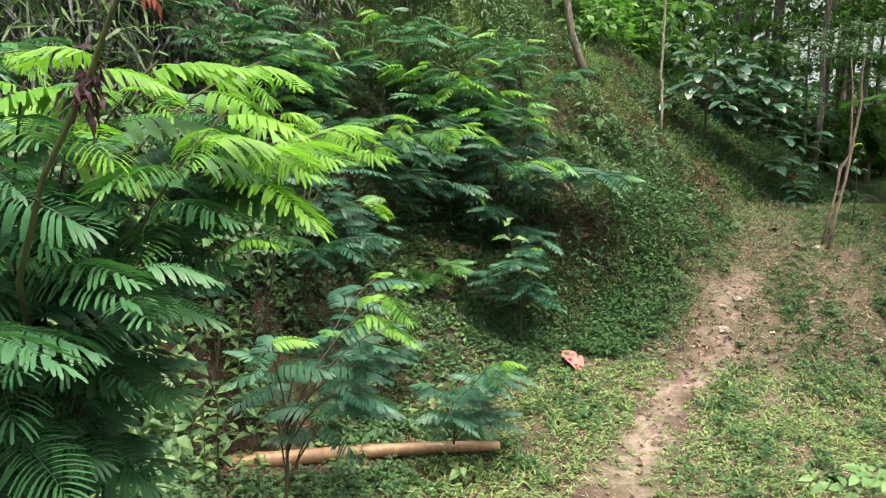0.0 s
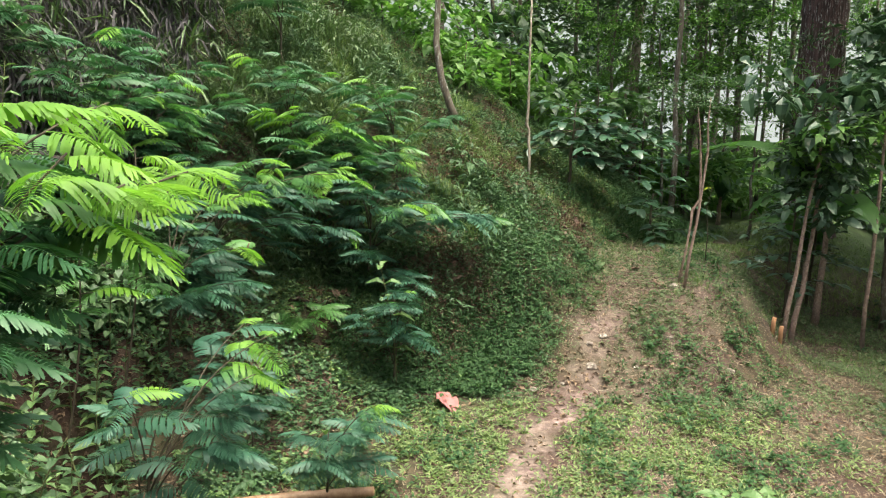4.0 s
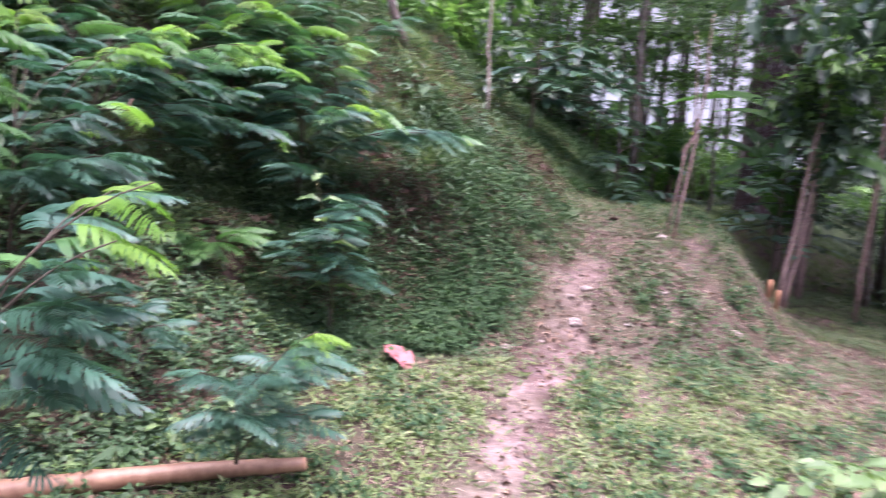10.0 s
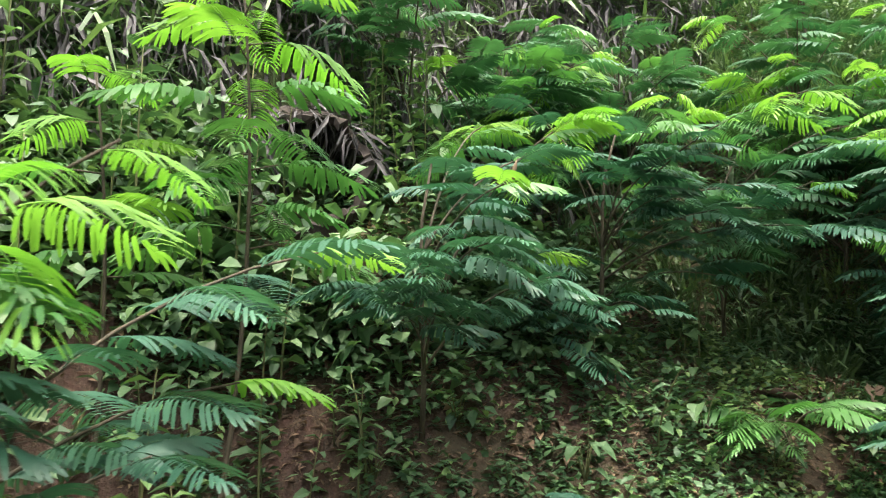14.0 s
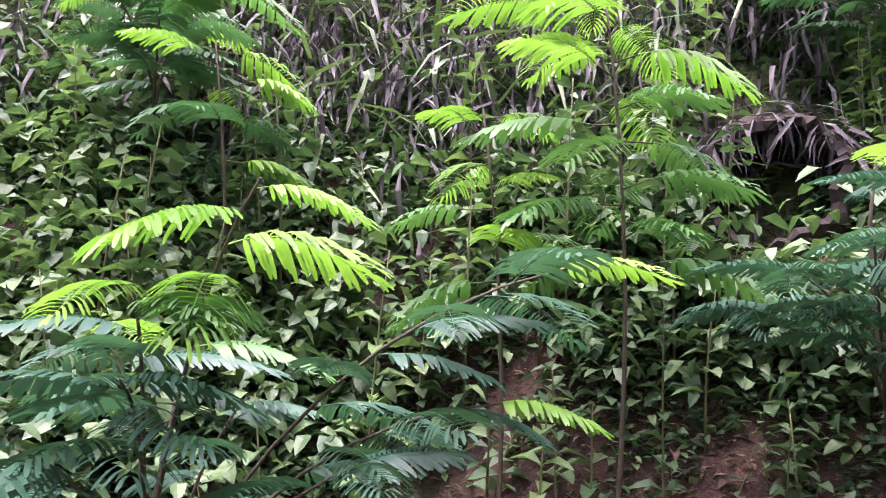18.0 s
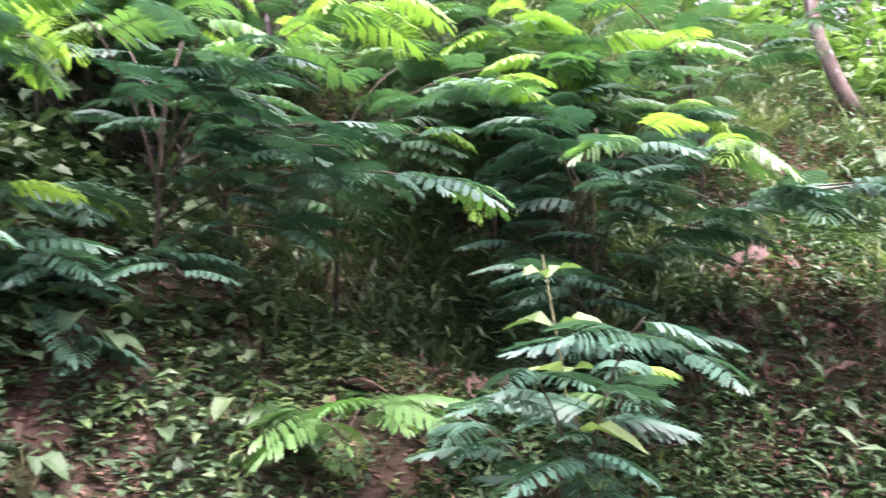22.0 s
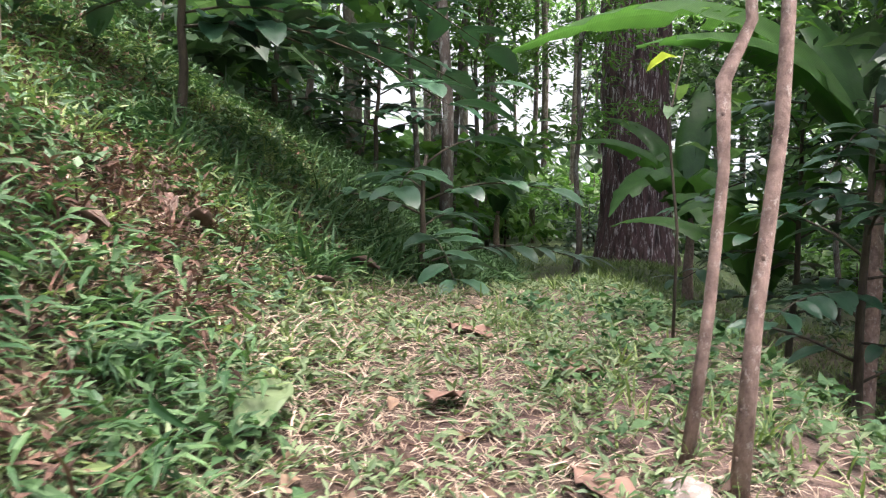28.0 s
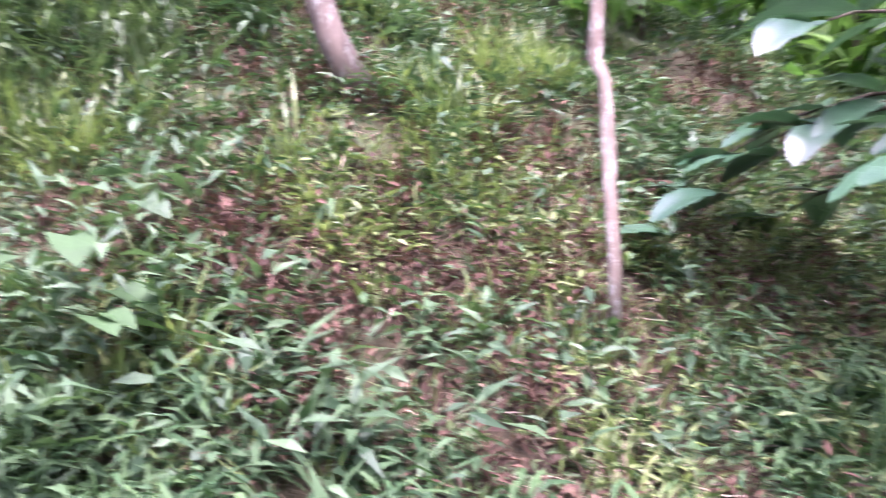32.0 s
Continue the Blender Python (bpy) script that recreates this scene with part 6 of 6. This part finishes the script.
part("culm", solid("culm", *tube(pts, [0.042 + 0.036 * i / n + node(i) for i in range(n + 1)], 14), BAMBOO), pole)


# ---- dead leaves, stones ----
def dead_leaf(x, y, size, label, mat, turn=0.0, tilt=0.15, curl=0.3, lift=0.02, wide=0.62):
    n, V, F = 8, [], []
    for i in range(n + 1):
        s = i / n
        half = wide / 2 * math.sin(math.pi * min(0.985, 0.03 + s * 0.97)) ** 0.7 + 0.004
        wob = 0.03 * math.sin(i * 2.2)
        for j in range(-3, 4):
            u = j / 3
            V.append((u * half, s, curl * 0.5 * half * u * u + 0.05 * math.sin(math.pi * s) + wob * abs(u) + 0.03 * math.cos(i * 1.3 + j * 0.9) + 0.02 * math.cos(i * 3.1 + j * 2)))
    for i in range(n):
        for j in range(6):
            q = i * 7 + j
            F.append((q, q + 1, q + 8, q + 7))
    V = np.array(V) * size
    ob = new("dead_leaf", quick_mesh("dead_leaf", V, F, mat, True))
    ob.matrix_basis = Matrix.Translation(ground_at(x, y, lift)) @ Euler((tilt, 0.1, turn)).to_matrix().to_4x4()
    sol = ob.modifiers.new("thickness", "SOLIDIFY")
    sol.thickness = 0.003
    return tagged(ob, label, "dead leaf", "large dead leaves")


dead_leaf(0.42, 8.5, 0.38, "large curled red dead leaf on the meadow", REDLEAF, 0.6, 0.35, 0.7)
for x, y, s, t, ti in ((-1.52, 10.2, 0.5, -1.1, 0.3), (-1.75, 10.1, 0.42, -0.2, 0.8), (-1.77, 9.5, 0.35, 1.3, 0.1), (-1.79, 8.6, 0.38, 0.7, 0.2), (-2.45, 8.1, 0.3, 0.2, 0.2), (-2.05, 7.8, 0.3, 2.0, 0.2), (-2.5, 7.4, 0.3, 1.0, 0.1), (1.9, 13.4, 0.25, 0.5, 0.2), (2.6, 6.5, 0.3, 1.4, 0.1), (3.2, 6.3, 0.28, 0.3, 0.3), (-0.9, 7.2, 0.3, 0.8, 0.2), (3.45, 11.25, 0.28, 0.2, 0.3), (3.69, 12.6, 0.3, 0.4, 0.1), (3.3, 12.0, 0.25, 2.4, 0.3), (3.9, 12.1, 0.3, 1.4, 0.0), (0.9, 10.1, 0.3, 0.6, 0.1), (0.6, 10.0, 0.3, 1.9, 0.3), (3.14, 14.6, 0.3, 1.0, 0.2)):
    dead_leaf(x, y, s * 0.8, "large curled brown dead leaf", BROWNLEAF, t, ti * 0.7, 0.22)
for x, y, s, t, ti in ((0.06, 11.08, 0.34, 0.3, 1.0), (-0.07, 10.88, 0.30, -0.6, 1.1), (0.28, 10.99, 0.24, 0.9, 0.9), (0.34, 10.41, 0.22, 1.2, 0.7), (0.39, 10.31, 0.26, -1.4, 0.5), (0.12, 10.44, 0.20, 2.4, 0.8), (0.57, 10.25, 0.2, 0.4, 0.6), (1.44, 11.09, 0.18, 0.5, 0.9), (1.54, 11.01, 0.15, -0.4, 0.9), (1.12, 10.84, 0.14, 0.2, 1.0), (1.3, 10.95, 0.13, 1.6, 0.7), (0.8, 10.4, 0.16, 2.0, 0.5)):
    dead_leaf(x, y, s * 0.75, "pinkish-brown dead leaf caught on the weeds of the bank", PINKLEAF, t, ti, 0.9, 0.05, 0.42)
for x, y, s, t, ti in ((2.29, 12.48, 0.40, 1.0, 0.45), (2.64, 12.97, 0.34, 2.7, 0.55), (2.5, 12.9, 0.28, 0.2, 0.7), (3.63, 13.96, 0.46, 0.8, 0.25), (2.2, 12.2, 0.24, 0.0, 0.4), (3.2, 13.2, 0.22, 1.9, 0.3), (-1.5, 8.72, 0.44, 0.9, 0.1), (-1.3, 9.35, 0.42, 1.9, 0.2), (-1.0, 9.6, 0.4, 0.3, 0.5), (-0.85, 9.75, 0.44, 1.2, 0.3), (-0.55, 9.2, 0.3, 0.7, 0.1)):
    dead_leaf(x, y, s * 0.68, "large curled pinkish dead leaf lying on the weeds", PINKLEAF, t, ti * 0.5, 1.3, 0.11, 0.34)



def stone(x, y, r, seed, label="rough pale brown stone bedded in the path"):
    g = random.Random(seed)
    bm = bmesh.new()
    r *= 0.52
    bmesh.ops.create_icosphere(bm, subdivisions=3, radius=r)
    for v in bm.verts:
        k = noise.noise(v.co / r * 1.4 + Vector((seed * 3.1, 0, 0)))
        v.co *= 1 + 0.4 * k + 0.12 * noise.noise(v.co / r * 4)
        v.co.z *= 0.65
    me = bpy.data.meshes.new("stone")
    bm.to_mesh(me), bm.free()
    me.materials.append(STONE)
    ob = new("stone", me)
    ob.location = ground_at(x, y, r * 0.05)
    ob.rotation_euler.z = g.uniform(0, 6)
    return tagged(ob, label, "stone", "stones by the path")


for k, (x, y, r) in enumerate(((3.98, 9.83, 0.11), (3.64, 11.3, 0.14), (1.38, 9.2, 0.09), (2.15, 9.6, 0.14), (2.4, 10.15, 0.12), (2.7, 9.6, 0.07), (3.4, 9.7, 0.09), (2.2, 10.0, 0.1), (3.3, 10.2, 0.07), (1.75, 9.3, 0.06), (4.6, 7.2, 0.08), (4.2, 6.8, 0.06), (3.9, 7.6, 0.06), (0.6, 8.0, 0.07))):
    stone(x, y, r, k + 1, "pale whitish stone beside a slim stem" if k == 1 else "rough pale brown stone bedded in the ground")


# ---- by the forest edge ----
def dry_shrub(x, y):
    ob = thing("dry_shrub", "small shrub with withered brown leaves at the forest edge", "shrub", ground_at(x, y, -0.03))
    part("stem", solid("stem", *tube([(0, 0, 0), (0.03, 0, 0.4), (0.0, 0.03, 0.9)], [0.012, 0.009, 0.005], 6), TWIG), ob)
    for k in range(16):
        v, f = leaf_cluster(20, *SPEAR, 0.13, 0.15, 0.14, 70 + k, -0.3)
        r = 0.12 + 0.022 * k
        end = Vector((r * math.cos(k * 2.4), r * math.sin(k * 2.4), 0.95 + 0.16 * math.sin(k * 1.7)))
        twig = part("twig", solid("twig", *tube([(0.0, 0.02, 0.5 + 0.02 * k), end], [0.005, 0.003], 5), TWIG), ob)
        part("foliage", quick_mesh("foliage", v + np.array(end), f, DRYSHRUB), twig)


dry_shrub(6.45, 3.94)
pole = thing("leaning_pole", "pale bare pole leaning at the forest edge", "pole", ground_at(8.5, 6.05, -0.05))
part("shaft", solid("shaft", *tube([(0, 0, 0), (0.12, 0.1, 0.6), (0.28, 0.2, 1.3), (0.46, 0.3, 2.0)], [0.035, 0.033, 0.03, 0.024], 9), BARK_PALE), pole)


def twig_sapling(x, y):
    """A bare twig with a few leaves, one of them yellow."""
    ob = thing("twig_sapling", "thin bare sapling with one yellow leaf", "sapling", ground_at(x, y, -0.03))
    part("stem", solid("stem", *tube([(0, 0, 0), (0.02, 0.02, 0.5), (-0.02, 0.05, 0.95), (0.06, 0.06, 1.25)], [0.008, 0.007, 0.005, 0.003], 5), TWIG), ob)
    for k, (z, a, mt) in enumerate(((1.22, 0.4, CROTON), (1.0, 2.2, HERB), (0.85, 4.4, HERB), (1.1, 5.6, HERB_PALE))):
        part("leaf", quick_mesh("leaf", *swarm(*blade(0.5, 0.1, 0.3), turns(np.array([a]), np.array([0.0]), np.array([0.1])) * 0.16, np.array([[0.03, 0.05, z]])), mt), ob, "yellow leaf" if k == 0 else "")


twig_sapling(4.48, 12.48)
fallen = dead_leaf(2.6, 11.69, 0.3, "large fallen green leaf lying on the grass", TRODDEN, -0.5, 0.2, 0.4, 0.05, 0.45)

# small herbs on the bare soil under the shrubs
sh = random.Random(15)
for x, y in ((-2.72, 6.05), (-2.5, 6.62), (-2.5, 7.0), (-2.6, 6.3), (-2.5, 7.25), (-2.5, 7.5), (-2.2, 8.9), (-2.05, 9.0), (-2.4, 8.0), (-2.3, 8.2), (-2.1, 8.5), (-1.9, 8.1), (-2.0, 7.6)):
    herb(x, y, sh.choice((0, 2)), sh.uniform(0.4, 0.62), sh.uniform(0, 6.3), "small herb with pale pointed leaves on bare soil")
